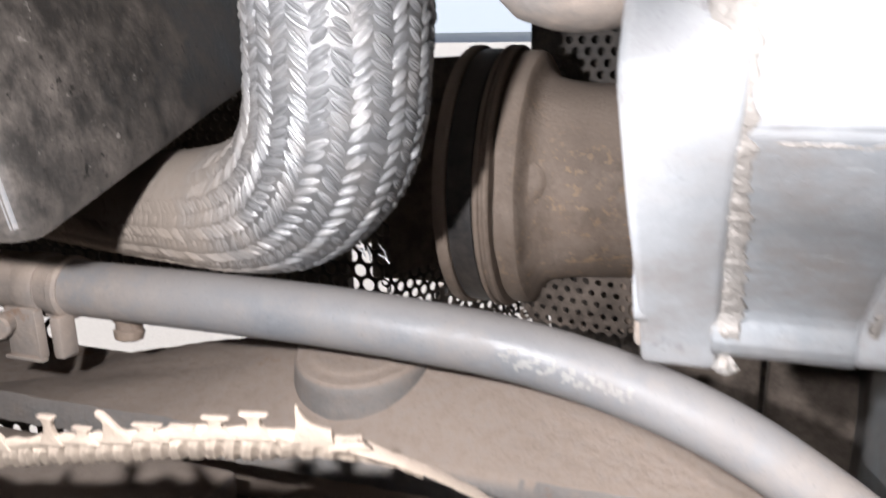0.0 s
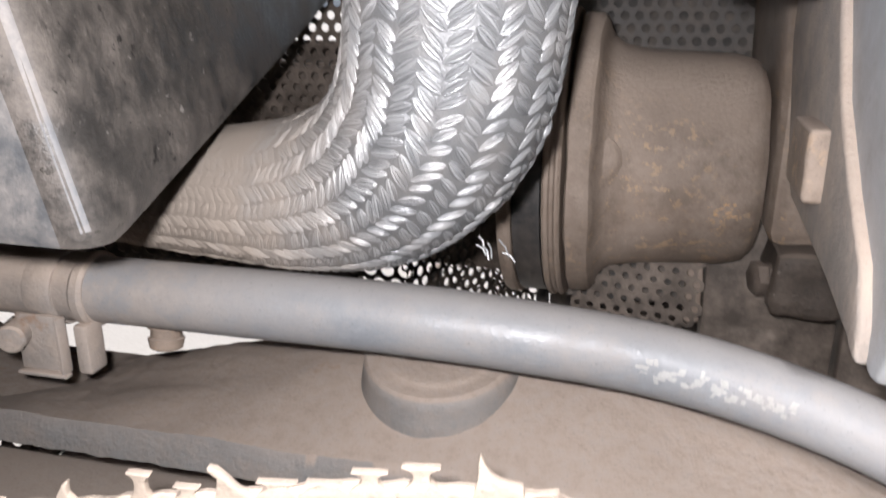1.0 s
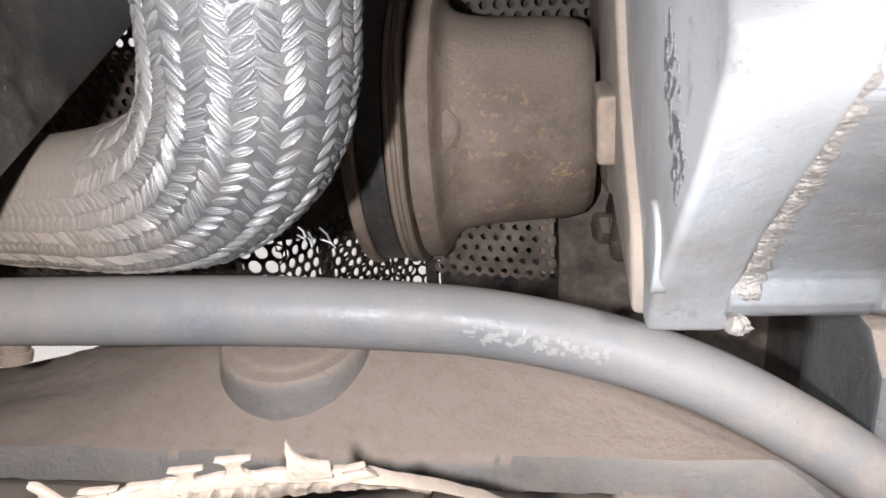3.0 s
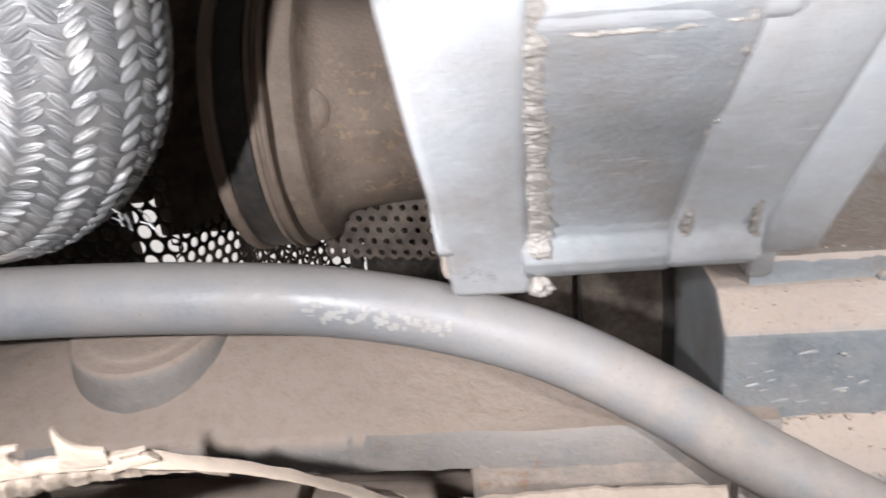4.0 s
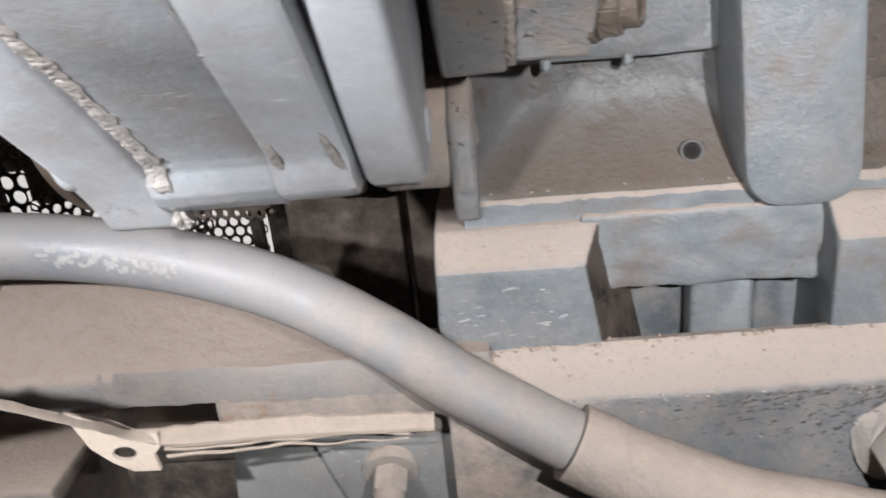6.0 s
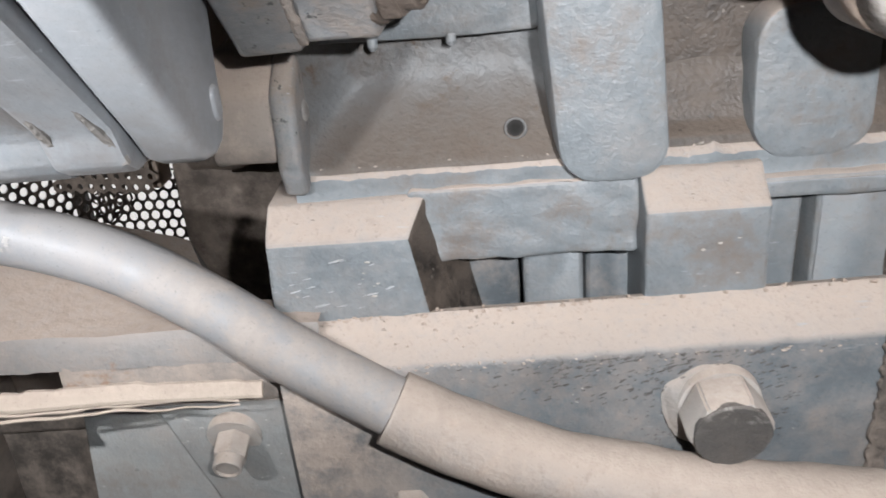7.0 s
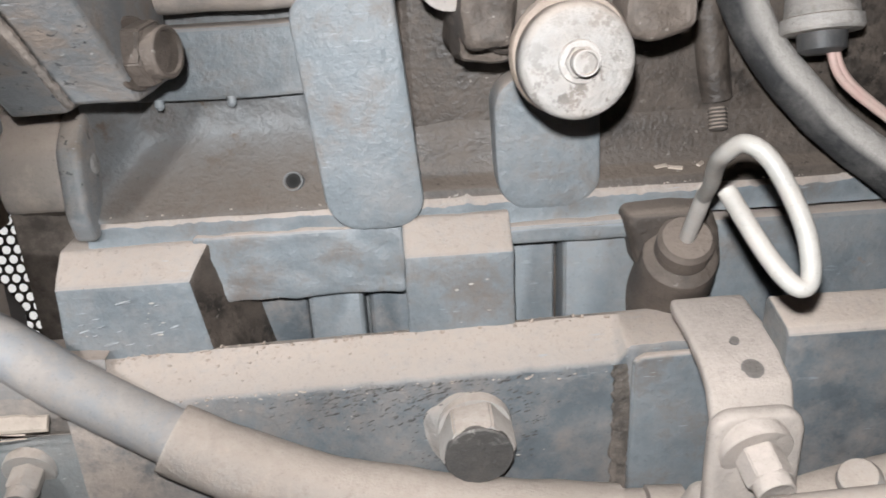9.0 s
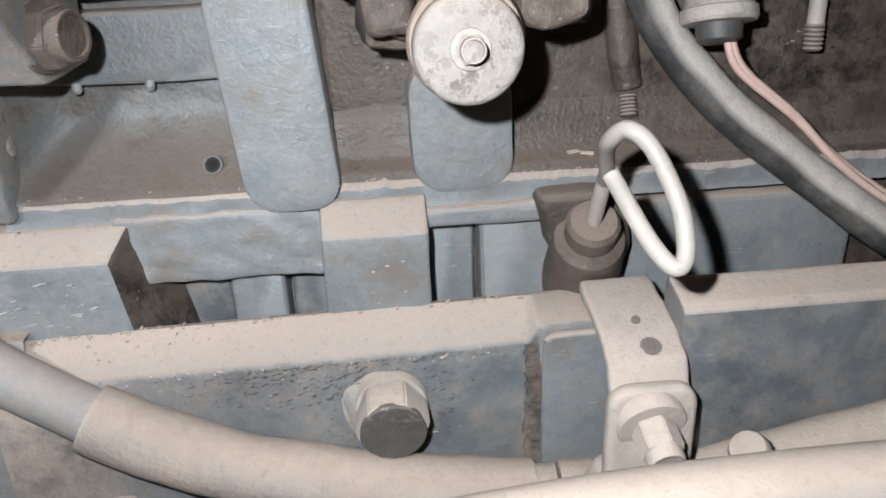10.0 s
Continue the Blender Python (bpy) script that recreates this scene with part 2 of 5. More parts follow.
def braid_material(name, tone):
    """Silver braid that turns dusty and dull towards the hose's far end."""
    m, nt, b = mat_nodes(name)
    g = nt.nodes.new("ShaderNodeNewGeometry")
    sep = nt.nodes.new("ShaderNodeSeparateXYZ")
    nt.links.new(g.outputs["Position"], sep.inputs[0])
    n2 = noise_tex(nt, 60, 5, 0.6)
    dirt = math_node(nt, "ADD", map_range(nt, sep.outputs["X"], -0.13, -0.2, 0.0, 1.0), map_range(nt, n2, 0.35, 0.65, -0.12, 0.2))
    cl = math_node(nt, "MINIMUM", math_node(nt, "MAXIMUM", dirt, 0.0), 1.0)
    rnd = map_range(nt, g.outputs["Random Per Island"], 0, 1, 0, 1)
    silver = mix_rgb(nt, rnd, tuple(c * tone for c in (0.2, 0.207, 0.216)), tuple(c * tone for c in (0.4, 0.411, 0.424)))
    nt.links.new(mix_rgb(nt, cl, silver, (0.35, 0.3, 0.258)), b.inputs["Base Color"])
    nt.links.new(map_range(nt, cl, 0, 0.8, 0.5, 0), b.inputs["Metallic"])
    nt.links.new(math_node(nt, "MAXIMUM", map_range(nt, cl, 0, 1, 0.2, 0.85), map_range(nt, noise_tex(nt, 240, 3), 0.35, 0.65, 0.36, 0.54)), b.inputs["Roughness"])
    bp = nt.nodes.new("ShaderNodeBump")
    bp.inputs["Strength"].default_value, bp.inputs["Distance"].default_value = 0.4, 0.0006
    nt.links.new(noise_tex(nt, 1500, 2), bp.inputs["Height"])
    nt.links.new(bp.outputs[0], b.inputs["Normal"])
    return m


BRAID = braid_material("silver_braid", 1.0)
# darker copy of the braid, painting shade into the gaps between strands
BRAID_CORE = braid_material("shaded_braid_core", 0.6)


# ---- mesh helpers ----
def part(name, bm, material, parent=None, label="", sharp=35):
    bmesh.ops.recalc_face_normals(bm, faces=bm.faces)
    me = bpy.data.meshes.new(name)
    bm.to_mesh(me)
    bm.free()
    for p in me.polygons:
        p.use_smooth = True
    me.set_sharp_from_angle(angle=radians(sharp))
    me.materials.append(material)
    ob = new(name, me)
    if parent is not None:
        ob.parent = parent
        if parent.parent is None:
            ob.matrix_parent_inverse = Matrix.Translation(-parent.location)
    return tagged(ob, label)


def thing(name, at, label, category, group="", kind=""):
    e = new(name)
    e.empty_display_size = 0.01
    e.location = at
    return tagged(e, label, category, group, kind)


def solid(poly, axis, a, b, bevel=0.0, seg=2, m=None):
    """A prism: a polygon in the plane across an axis, from a to b along it, with rounded edges."""
    bm = bmesh.new()

    def p3(u, v, w):
        return {"x": (w, u, v), "y": (u, w, v), "z": (u, v, w)}[axis]
    lo = [bm.verts.new(p3(u, v, a)) for u, v in poly]
    hi = [bm.verts.new(p3(u, v, b)) for u, v in poly]
    n = len(poly)
    bm.faces.new(lo)
    bm.faces.new(hi[::-1])
    for k in range(n):
        bm.faces.new((lo[k], lo[(k + 1) % n], hi[(k + 1) % n], hi[k]))
    bmesh.ops.recalc_face_normals(bm, faces=bm.faces)
    if bevel:
        ed = [e for e in bm.edges if e.calc_face_angle(0) > 0.5]
        bmesh.ops.bevel(bm, geom=ed, offset=bevel, segments=seg, profile=0.5, affect="EDGES", clamp_overlap=True)
    if m is not None:
        bmesh.ops.transform(bm, matrix=m, verts=bm.verts)
    return bm


def block(x0, x1, y0, y1, z0, z1, bevel=0.0015, m=None, seg=2):
    return solid([(x0, z0), (x1, z0), (x1, z1), (x0, z1)], "y", y0, y1, bevel, seg, m)


def rough_up(bm, cuts, amount, scale, seed=0.0):
    """Uneven casting: finer faces, pushed about by noise."""
    bmesh.ops.triangulate(bm, faces=[f for f in bm.faces if len(f.verts) > 4])
    bmesh.ops.subdivide_edges(bm, edges=bm.edges, cuts=cuts, use_grid_fill=True)
    bm.normal_update()
    for v in bm.verts:
        v.co += v.normal * amount * noise.noise(v.co * scale + Vector((seed, seed * 2, 0)))
    return bm


def flare(bm, x0, y0, rate):
    """Widens what lies right of x0 towards the back."""
    for v in bm.verts:
        if v.co.x > x0 and v.co.y > y0:
            v.co.x += rate * (v.co.y - y0)
    return bm


def splay(bm, x0, z0, rate):
    """Widens what lies right of x0 downwards from z0."""
    for v in bm.verts:
        if v.co.x > x0 and v.co.z < z0:
            v.co.x += rate * (z0 - v.co.z)
    return bm


def lathe(profile, m, seg=40):
    """Turns a profile of (height, radius) round z, then poses it."""
    bm = bmesh.new()
    rings = []
    for h, r in profile:
        rings.append([bm.verts.new((r * math.cos(2 * math.pi * k / seg), r * math.sin(2 * math.pi * k / seg), h)) for k in range(seg)])
    for a, b in zip(rings, rings[1:]):
        for k in range(seg):
            bm.faces.new((a[k], a[(k + 1) % seg], b[(k + 1) % seg], b[k]))
    bm.faces.new(rings[0][::-1])
    bm.faces.new(rings[-1])
    bmesh.ops.transform(bm, matrix=m, verts=bm.verts)
    return bm


def aim(at, way, roll=0.0):
    """A pose whose z looks along way."""
    return Matrix.Translation(at) @ Vector(way).to_track_quat("Z", "Y").to_matrix().to_4x4() @ pose(0, 0, 0, 0, 0, roll)


def spline(pts, n):
    """A smooth line through points (Catmull-Rom), n steps a stretch."""
    p = [Vector(q) for q in pts]
    p = [p[0] * 2 - p[1]] + p + [p[-1] * 2 - p[-2]]
    out = []
    for k in range(1, len(p) - 2):
        for s in range(n):
            t = s / n
            a, b, c, d = p[k - 1:k + 3]
            out.append(0.5 * (2 * b + (c - a) * t + (2 * a - 5 * b + 4 * c - d) * t * t + (3 * b - a - 3 * c + d) * t ** 3))
    out.append(p[-2])
    return out


def frames_along(line):
    """For each point of a line: the point and two directions across it that do not twist."""
    out = []
    t0 = (line[1] - line[0]).normalized()
    u = t0.orthogonal().normalized()
    for k, p in enumerate(line):
        t = (line[min(k + 1, len(line) - 1)] - line[max(k - 1, 0)]).normalized()
        u = (u - t * u.dot(t)).normalized()
        out.append((p, u, t.cross(u), t))
    return out


def tube(line, radius, seg=24, bm=None, caps=True, wobble=0.0):
    bm = bm or bmesh.new()
    rings = []
    for k, (p, u, v, t) in enumerate(frames_along(line)):
        r = radius(k / (len(line) - 1)) if callable(radius) else radius
        ring = []
        for s in range(seg):
            a = 2 * math.pi * s / seg
            d = u * math.cos(a) + v * math.sin(a)
            rr = r * (1 + wobble * noise.noise((p + d * r) * 60))
            ring.append(bm.verts.new(p + d * rr))
        rings.append(ring)
    for a, b in zip(rings, rings[1:]):
        for s in range(seg):
            bm.faces.new((a[s], a[(s + 1) % seg], b[(s + 1) % seg], b[s]))
    if caps:
        bm.faces.new(rings[0][::-1])
        bm.faces.new(rings[-1])
    return bm


def rounded(x0, x1, z0, z1, r, n=6, corners="1111", lean=0.0):
    """The outline of an upright rectangle with rounded corners (bottom left, bottom right, top right, top left)."""
    pts = []
    for k, (cx, cz, a0) in enumerate(((x0 + r, z0 + r, 180), (x1 - r, z0 + r, 270), (x1 - r, z1 - r, 0), (x0 + r, z1 - r, 90))):
        if corners[k] == "1":
            for s in range(n + 1):
                a = radians(a0 + 90 * s / n)
                pts.append((cx + r * math.cos(a), cz + r * math.sin(a)))
        else:
            pts.append(((x0, x1, x1, x0)[k], (z0, z0, z1, z1)[k]))
    return [(x + lean * (z - z0), z) for x, z in pts]


def crust(points, width, height, seed, out=(-0.15, -0.86, -0.42)):
    """A low crumbling band of weld and dirt along a line, ragged at both edges."""
    line = spline(points, 60)
    nrm = Vector(out).normalized()
    bm_ = bmesh.new()
    rings = []
    for k, p in enumerate(line):
        t_ = (line[min(k + 1, len(line) - 1)] - line[max(k - 1, 0)]).normalized()
        c_ = t_.cross(nrm).normalized()
        end = min(1.0, k / 5, (len(line) - 1 - k) / 5)
        wl_, wr_ = (width * (0.46 + 0.17 * noise.noise(p * 300 + Vector((seed, q, 0)))) for q in (0, 7))
        ring_ = []
        for j in range(21):
            f = j / 10 - 1
            q = p + c_ * (f * (wl_ if f < 0 else wr_))
            lump = 0.6 + 0.5 * noise.noise(q * 330 + Vector((seed, 0, 0))) + 0.55 * noise.noise(q * 1100)
            h = height * max(0.0, (1 - f * f)) ** 1.3 * max(0.05, lump) * end
            ring_.append(bm_.verts.new(q + nrm * (h - 0.0006 - (0.0012 if j in (0, 20) else 0))))
        rings.append(ring_)
    for A_, B_ in zip(rings, rings[1:]):
        for j in range(20):
            bm_.faces.new((A_[j], A_[j + 1], B_[j + 1], B_[j]))
    bmesh.ops.recalc_face_normals(bm_, faces=bm_.faces)
    return bm_


def hex_bolt(name, at, way, across, height, label, roll=0.0, washer=1.45, face=None, group="", cup=0.0, finish=None):
    """A hex head on its washer: a thing with two or three parts."""
    e = thing(name, at, label, "bolt", group)
    finish = finish or BOLT_MAT
    m = aim(at, way, roll)
    r = across / math.sqrt(3)
    bm = lathe([(-0.004, r * washer), (across * 0.1, r * washer), (across * 0.14, r * washer * 0.97)], m, 32)
    part("washer", bm, finish, e)
    bm = bmesh.new()
    rings = [[bm.verts.new((rr * math.cos(math.pi * k / 3), rr * math.sin(math.pi * k / 3), h)) for k in range(6)]
             for rr, h in ((r, across * 0.14), (r, height * 0.9), (r * 0.9, height))]
    for a, b in zip(rings, rings[1:]):
        for k in range(6):
            bm.faces.new((a[k], a[(k + 1) % 6], b[(k + 1) % 6], b[k]))
    bm.faces.new(rings[0][::-1])
    bm.faces.new(rings[-1])
    bmesh.ops.bevel(bm, geom=bm.edges[:], offset=across * 0.03, segments=2, affect="EDGES", clamp_overlap=True)
    bmesh.ops.transform(bm, matrix=m, verts=bm.verts)
    head = part("hex_head", bm, finish, e)
    if cup:
        q = r * 0.8 * cup
        part("cup_end", lathe([(height - 0.002, q), (height + 0.004, q), (height + 0.0046, q * 0.94), (height + 0.0046, q * 0.82), (height + 0.0036, q * 0.76), (height + 0.0034, q * 0.1)], m, 28), finish, head, "hollow round end")
    if face:
        part("head_face", rough_up(lathe([(height * 0.5, r * 0.8), (height + 0.0001, r * 0.875), (height + 0.0007, r * 0.84), (height + 0.0008, r * 0.6), (height + 0.0008, r * 0.3)], m, 30), 2, 0.0003, 300), face, head, "dark pitted end face")
    return e


def perforated(name, origin, right, up, cols, rows, pitch, hole, material, parent=None, label="", thick=0.0012, bend=None):
    """A sheet of staggered round holes, each with its own edge and depth."""
    bm = bmesh.new()
    right, up = Vector(right).normalized(), Vector(up).normalized()
    out = right.cross(up)
    n = 12
    for j in range(rows):
        for i in range(cols):
            cu, cv = (i + 0.5 * (j % 2)) * pitch, j * pitch * 0.866
            ring = []
            for k in range(n):
                a = 2 * math.pi * k / n + math.pi / 2
                ro = pitch * 0.5 / math.cos(((a + math.pi / 6) % (math.pi / 3)) - math.pi / 6)
                ro = min(ro, pitch * 0.5774) * 1.001
                for r, d in ((ro, 0), (hole, 0), (hole, thick)):
                    q = origin + right * (cu + r * math.cos(a)) + up * (cv + r * math.sin(a)) - out * d
                    if bend:
                        q = bend(q)
                    ring.append(bm.verts.new(q))
            for k in range(n):
                a, b = ring[3 * k:3 * k + 3], ring[3 * ((k + 1) % n):3 * ((k + 1) % n) + 3]
                bm.faces.new((a[0], b[0], b[1], a[1]))
                bm.faces.new((a[1], b[1], b[2], a[2]))
    return part(name, bm, material, parent, label)


# ---- the setting: ground and the vehicle's shell ----
ground = part("ground", solid([(-300, -300), (300, -300), (300, 300), (-300, 300)], "z", -0.5, 0.0), CONCRETE)
tagged(ground, "bright sunlit concrete yard under the vehicle", "ground", kind="structure")
for nm, bm, lab in (
    ("cab_floor", block(-1.6, 1.6, -1.3, 1.3, 1.35, 1.4), "dark dusty underside of the cab above the engine"),
    ("wall_behind", block(-1.6, 1.6, -1.3, -1.26, 0.2, 1.35), "dark inner panel behind the working space"),
    ("wall_side", block(1.56, 1.6, -1.26, 1.3, 0.2, 1.35), "dark inner side panel of the engine bay"),
    # next two are out of view, added to keep daylight off the bay
    ("daylight_stop_below", block(-1.6, 1.6, -1.3, 0.78, 0.16, 0.2), "unseen dark floor added to block bounced daylight"),
    ("daylight_stop_left", block(-0.8, -0.76, -1.26, 0.55, 0.2, 1.35), "unseen dark side panel added to block daylight"),
    ("inner_wall", block(-0.15, 0.0, 0.83, 0.85, 0.2, 0.79), "dark inner panel beside the bright yard"),
    ("firewall", block(-0.06, 1.56, 0.72, 0.76, 0.2, 1.35), "dark panel behind the engine"),
):
    tagged(part(nm, bm, SHELL), lab, "panel", kind="structure")

haze, hz_nt, hz_b = mat_nodes("pale_outdoor_haze")
hz_b.inputs["Base Color"].default_value = (0.6, 0.65, 0.7, 1)
hz_b.inputs["Emission Color"].default_value, hz_b.inputs["Emission Strength"].default_value = (0.74, 0.82, 0.88, 1), 0.85
tagged(part("backdrop", block(-90, 90, 70, 71, 0, 45), haze), "pale hazy sky beyond the yard", "backdrop", kind="structure")

# ---- engine block ----
engine = thing("engine_block", (0.3, 0.45, 0.5), "brown-grey cast iron engine block coated with dust", "engine")
part("block_wall", rough_up(block(0.098, 0.235, 0.327, 0.7, 0.5, 1.1, 0.004), 14, 0.0035, 25), HOLLOW, engine)
part("block_wall", rough_up(block(0.228, 0.8, 0.312, 0.7, 0.5, 1.1, 0.004), 16, 0.0035, 25), BLOCK, engine)
upper_pad = part("upper_pad", rough_up(solid(rounded(0.09, 0.191, 0.8495, 0.879, 0.004), "y", 0.316, 0.34, 0.002), 4, 0.0012, 50), CAST_BLUE, engine, "blue-grey raised pad")
part("corner_boss", rough_up(solid([(0.291, 0.799), (0.287, 0.812), (0.293, 0.838), (0.306, 0.85), (0.35, 0.853), (0.35, 0.799)], "x", 0.0905, 0.1005, 0.003, 3), 2, 0.001, 60), CARRIER, engine, "dusty rounded corner boss")
part("corner_boss", rough_up(solid([(0.292, 0.812), (0.289, 0.82), (0.296, 0.84), (0.308, 0.851), (0.35, 0.853), (0.35, 0.812)], "x", 0.066, 0.0915, 0.003, 3), 2, 0.001, 60), MEMBER, engine, "tan dust-caked shoulder of the boss")
part("round_plug", lathe([(-0.004, 0.0042), (0.0006, 0.0042), (0.0012, 0.0034), (0.0013, 0.001)], aim((0.1, 0.305, 0.829), (1, -0.1, 0.1)), 20), WELD, engine, "small round plug")
bm = bmesh.new()
rows_ = []
for i in range(361):
    x = 0.094 + 0.55 * i / 360
    chip = 0.0016 * noise.noise(Vector((x * 90, 3.0, 0))) + 0.0013 * noise.noise(Vector((x * 300, 9.0, 0)))
    col = []
    for y, z in ((0.345, 0.7935), (0.2965, 0.7935), (0.2965, 0.797), (0.2968, 0.8), (0.2965, 0.8032 + chip), (0.2985, 0.8055 + chip), (0.3012, 0.807 + chip * 0.6), (0.3045, 0.8085), (0.345, 0.809)):
        if y < 0.34:
            y += 0.0011 * noise.noise(Vector((x * 70, z * 90, 5.0))) + 0.0005 * noise.noise(Vector((x * 320, z * 320, 2.0)))
        col.append(bm.verts.new((x, y, z)))
    rows_.append(col)
for A, B in zip(rows_, rows_[1:]):
    for k in range(8):
        bm.faces.new((A[k], B[k], B[k + 1], A[k + 1]))
part("ledge", bm, CAST_BLUE, engine, "blue-grey ledge with a chipped dusty edge")
bm = bmesh.new()
rows_ = []
for i in range(71):
    x = 0.0985 + 0.1335 * i / 70
    col = []
    for j in range(41):
        z = 0.8055 + 0.065 * j / 40
        low_ = 0.031 * max(0.0, 1 - (z - 0.8055) / 0.036) ** 2
        left_ = 0.021 * max(0.0, 1 - (x - 0.0985) / 0.03) ** 2.2
        right_ = 0.012 * max(0.0, 1 - (0.2 - x) / 0.022) ** 2 if x < 0.2 else 0.012
        fill = (low_ ** 3 + left_ ** 3 + right_ ** 3) ** (1 / 3)
        y = 0.3275 - min(0.0312, fill) + 0.0009 * noise.noise(Vector((x * 60, z * 60, 2.0))) + 0.0004 * noise.noise(Vector((x * 260, z * 260, 7.0)))
        col.append(bm.verts.new((x, y, z)))
    rows_.append([bm.verts.new((x, 0.345, 0.8055))] + col + [bm.verts.new((x, 0.345, 0.8705))])
for A, B in zip(rows_, rows_[1:]):
    for k in range(len(A)):
        bm.faces.new((A[k], A[k - 1], B[k - 1], B[k]))
bmesh.ops.recalc_face_normals(bm, faces=bm.faces)
cove = part("cove", bm, HOLLOW, engine, "smooth grey hollow with brown stains")
part("cove", rough_up(solid([(0.2985, 0.806), (0.3, 0.8095), (0.305, 0.8135), (0.308, 0.82), (0.3105, 0.832), (0.335, 0.87), (0.345, 0.87), (0.345, 0.806)], "x", 0.232, 0.64, 0.0), 4, 0.0018, 45), BLOCK, engine, "brown stained hollow")
part("top_ledge", tube(spline([(0.1, 0.305, 0.898), (0.135, 0.304, 0.8945), (0.18, 0.303, 0.894), (0.236, 0.304, 0.8955)], 12), 0.0085, 20, wobble=0.12), MEMBER, engine, "pale dusty rounded ledge")
part("apron", rough_up(solid(rounded(0.1365, 0.2238, 0.7665, 0.7975, 0.0025), "y", 0.2945, 0.34, 0.0015), 10, 0.0015, 130), CAST_BLUE, engine, "rough blue-grey apron")
part("apron", rough_up(solid(rounded(0.266, 0.326, 0.7855, 0.7945, 0.002), "y", 0.2915, 0.34, 0.002), 4, 0.001, 70), CAST_BLUE, engine, "rough blue-grey apron")
# ribs set deeper take the darker colour, which paints in the pocket's shade
for x0, x1, y, z1 in ((0.136, 0.178, 0.312, 0.775), (0.18, 0.204, 0.304, 0.775), (0.206, 0.23, 0.313, 0.775), (0.2925, 0.327, 0.3, 0.79), (0.264, 0.291, 0.3085, 0.79)):
    part("pocket_rib", rough_up(solid(rounded(x0, x1, 0.70, z1, 0.002), "y", y, 0.36, 0.0075 if y < 0.306 else 0.003, 5), 2, 0.001, 60), CAST_BLUE if y < 0.31 else RAIL_BLUE, engine)
part("dipstick_seat", rough_up(solid([(0.315, 0.8), (0.3165, 0.793), (0.3215, 0.775), (0.33, 0.763), (0.343, 0.758), (0.354, 0.762), (0.359, 0.774), (0.356, 0.79), (0.352, 0.8)], "y", 0.284, 0.33, 0.005, 4), 2, 0.0012, 70), DIRTY_CAST, engine, "brown cast seat round the dipstick tube")
part("pocket_wall", rough_up(block(0.345, 0.47, 0.3, 0.36, 0.7, 0.788, 0.003), 4, 0.0015, 40), CAST_BLUE, engine)
pad_one = part("mount_pad", splay(flare(rough_up(solid([(0.279, 0.72), (0.279, 0.755), (0.2805, 0.784), (0.2945, 0.7955), (0.36, 0.7955), (0.36, 0.72)], "x", 0.082, 0.1355, 0.0016), 5, 0.0008, 80), 0.115, 0.279, 0.5), 0.115, 0.786, 0.2), CAST_BLUE, engine, "blue-grey mounting pad with tan dust on its chamfer")
pad_one.data.materials.append(BLOCK)
for poly in pad_one.data.polygons:
    if poly.normal.x > 0.6:
        poly.material_index = 1
part("mount_pad", rough_up(solid([(0.279, 0.72), (0.279, 0.755), (0.28, 0.788), (0.2945, 0.8), (0.36, 0.8), (0.36, 0.72)], "x", 0.2235, 0.2685, 0.0012), 5, 0.0006, 80), CAST_BLUE, engine, "blue-grey mounting pad with tan dust on its chamfer")
part("long_pad", rough_up(solid(rounded(0.1945, 0.2345, 0.7975, 0.8935, 0.0135, 8, "1101", lean=-0.088), "y", 0.2895, 0.33, 0.002), 1, 0.0005, 90), CAST_BLUE, engine, "smooth blue-grey round-ended bar")
part("long_pad", rough_up(solid(rounded(0.2645, 0.3078, 0.7995, 0.856, 0.0145, 8, lean=-0.03), "y", 0.2955, 0.33, 0.002), 1, 0.0005, 90), CAST_BLUE, engine, "smooth blue-grey round-ended bar")
rib = part("rib", tube(spline([(0.35, 0.315, 0.95), (0.354, 0.315, 0.88), (0.3605, 0.312, 0.838)], 8), lambda f: 0.0085 - 0.002 * f, 20, wobble=0.1), BLOCK, engine)


def thread_stub(at, way, r, n, pitch):
    prof = []
    for k in range(n):
        prof += [(k * pitch, r * 0.84), (k * pitch + pitch * 0.5, r)]
    prof += [(n * pitch, r * 0.8), (n * pitch + 0.0004, r * 0.5)]
    return lathe(prof, aim(at, way), 22)


hole = part("threaded_hole", lathe([(-0.006, 0.0043), (0.001, 0.0043), (0.0014, 0.0039), (0.001, 0.0033), (-0.002, 0.0031)], aim((0.1792, 0.3084, 0.8148), (-0.1, -0.85, 0.5)), 28), HOLLOW, cove, "small threaded hole")
# flat black disc paints the hole's dark depth
part("shade_disc", lathe([(-0.003, 0.0033), (0.0004, 0.0033), (0.00045, 0.0018), (0.0005, 0.0004)], aim((0.1792, 0.3084, 0.8148), (-0.1, -0.85, 0.5)), 20), HOLE_BLACK, hole, "black disc painted as the shade inside the hole")
part("threaded_stub", thread_stub((0.3605, 0.311, 0.8345), (0.0, -0.35, -0.9), 0.0042, 6, 0.0016), DARK_IRON, rib, "rusty threaded stub")
for x in (0.157, 0.1275):
    part("drip", lathe([(0, 0.002), (0.003, 0.002), (0.0042, 0.001)], aim((x, 0.3165, 0.8505), (0, -0.3, -1)), 12), CAST_BLUE, upper_pad)
flat_ = thing("dirt_chip", (0.337, 0.303, 0.812), "thin pale flakes of dirt lying on the ledge", "debris")
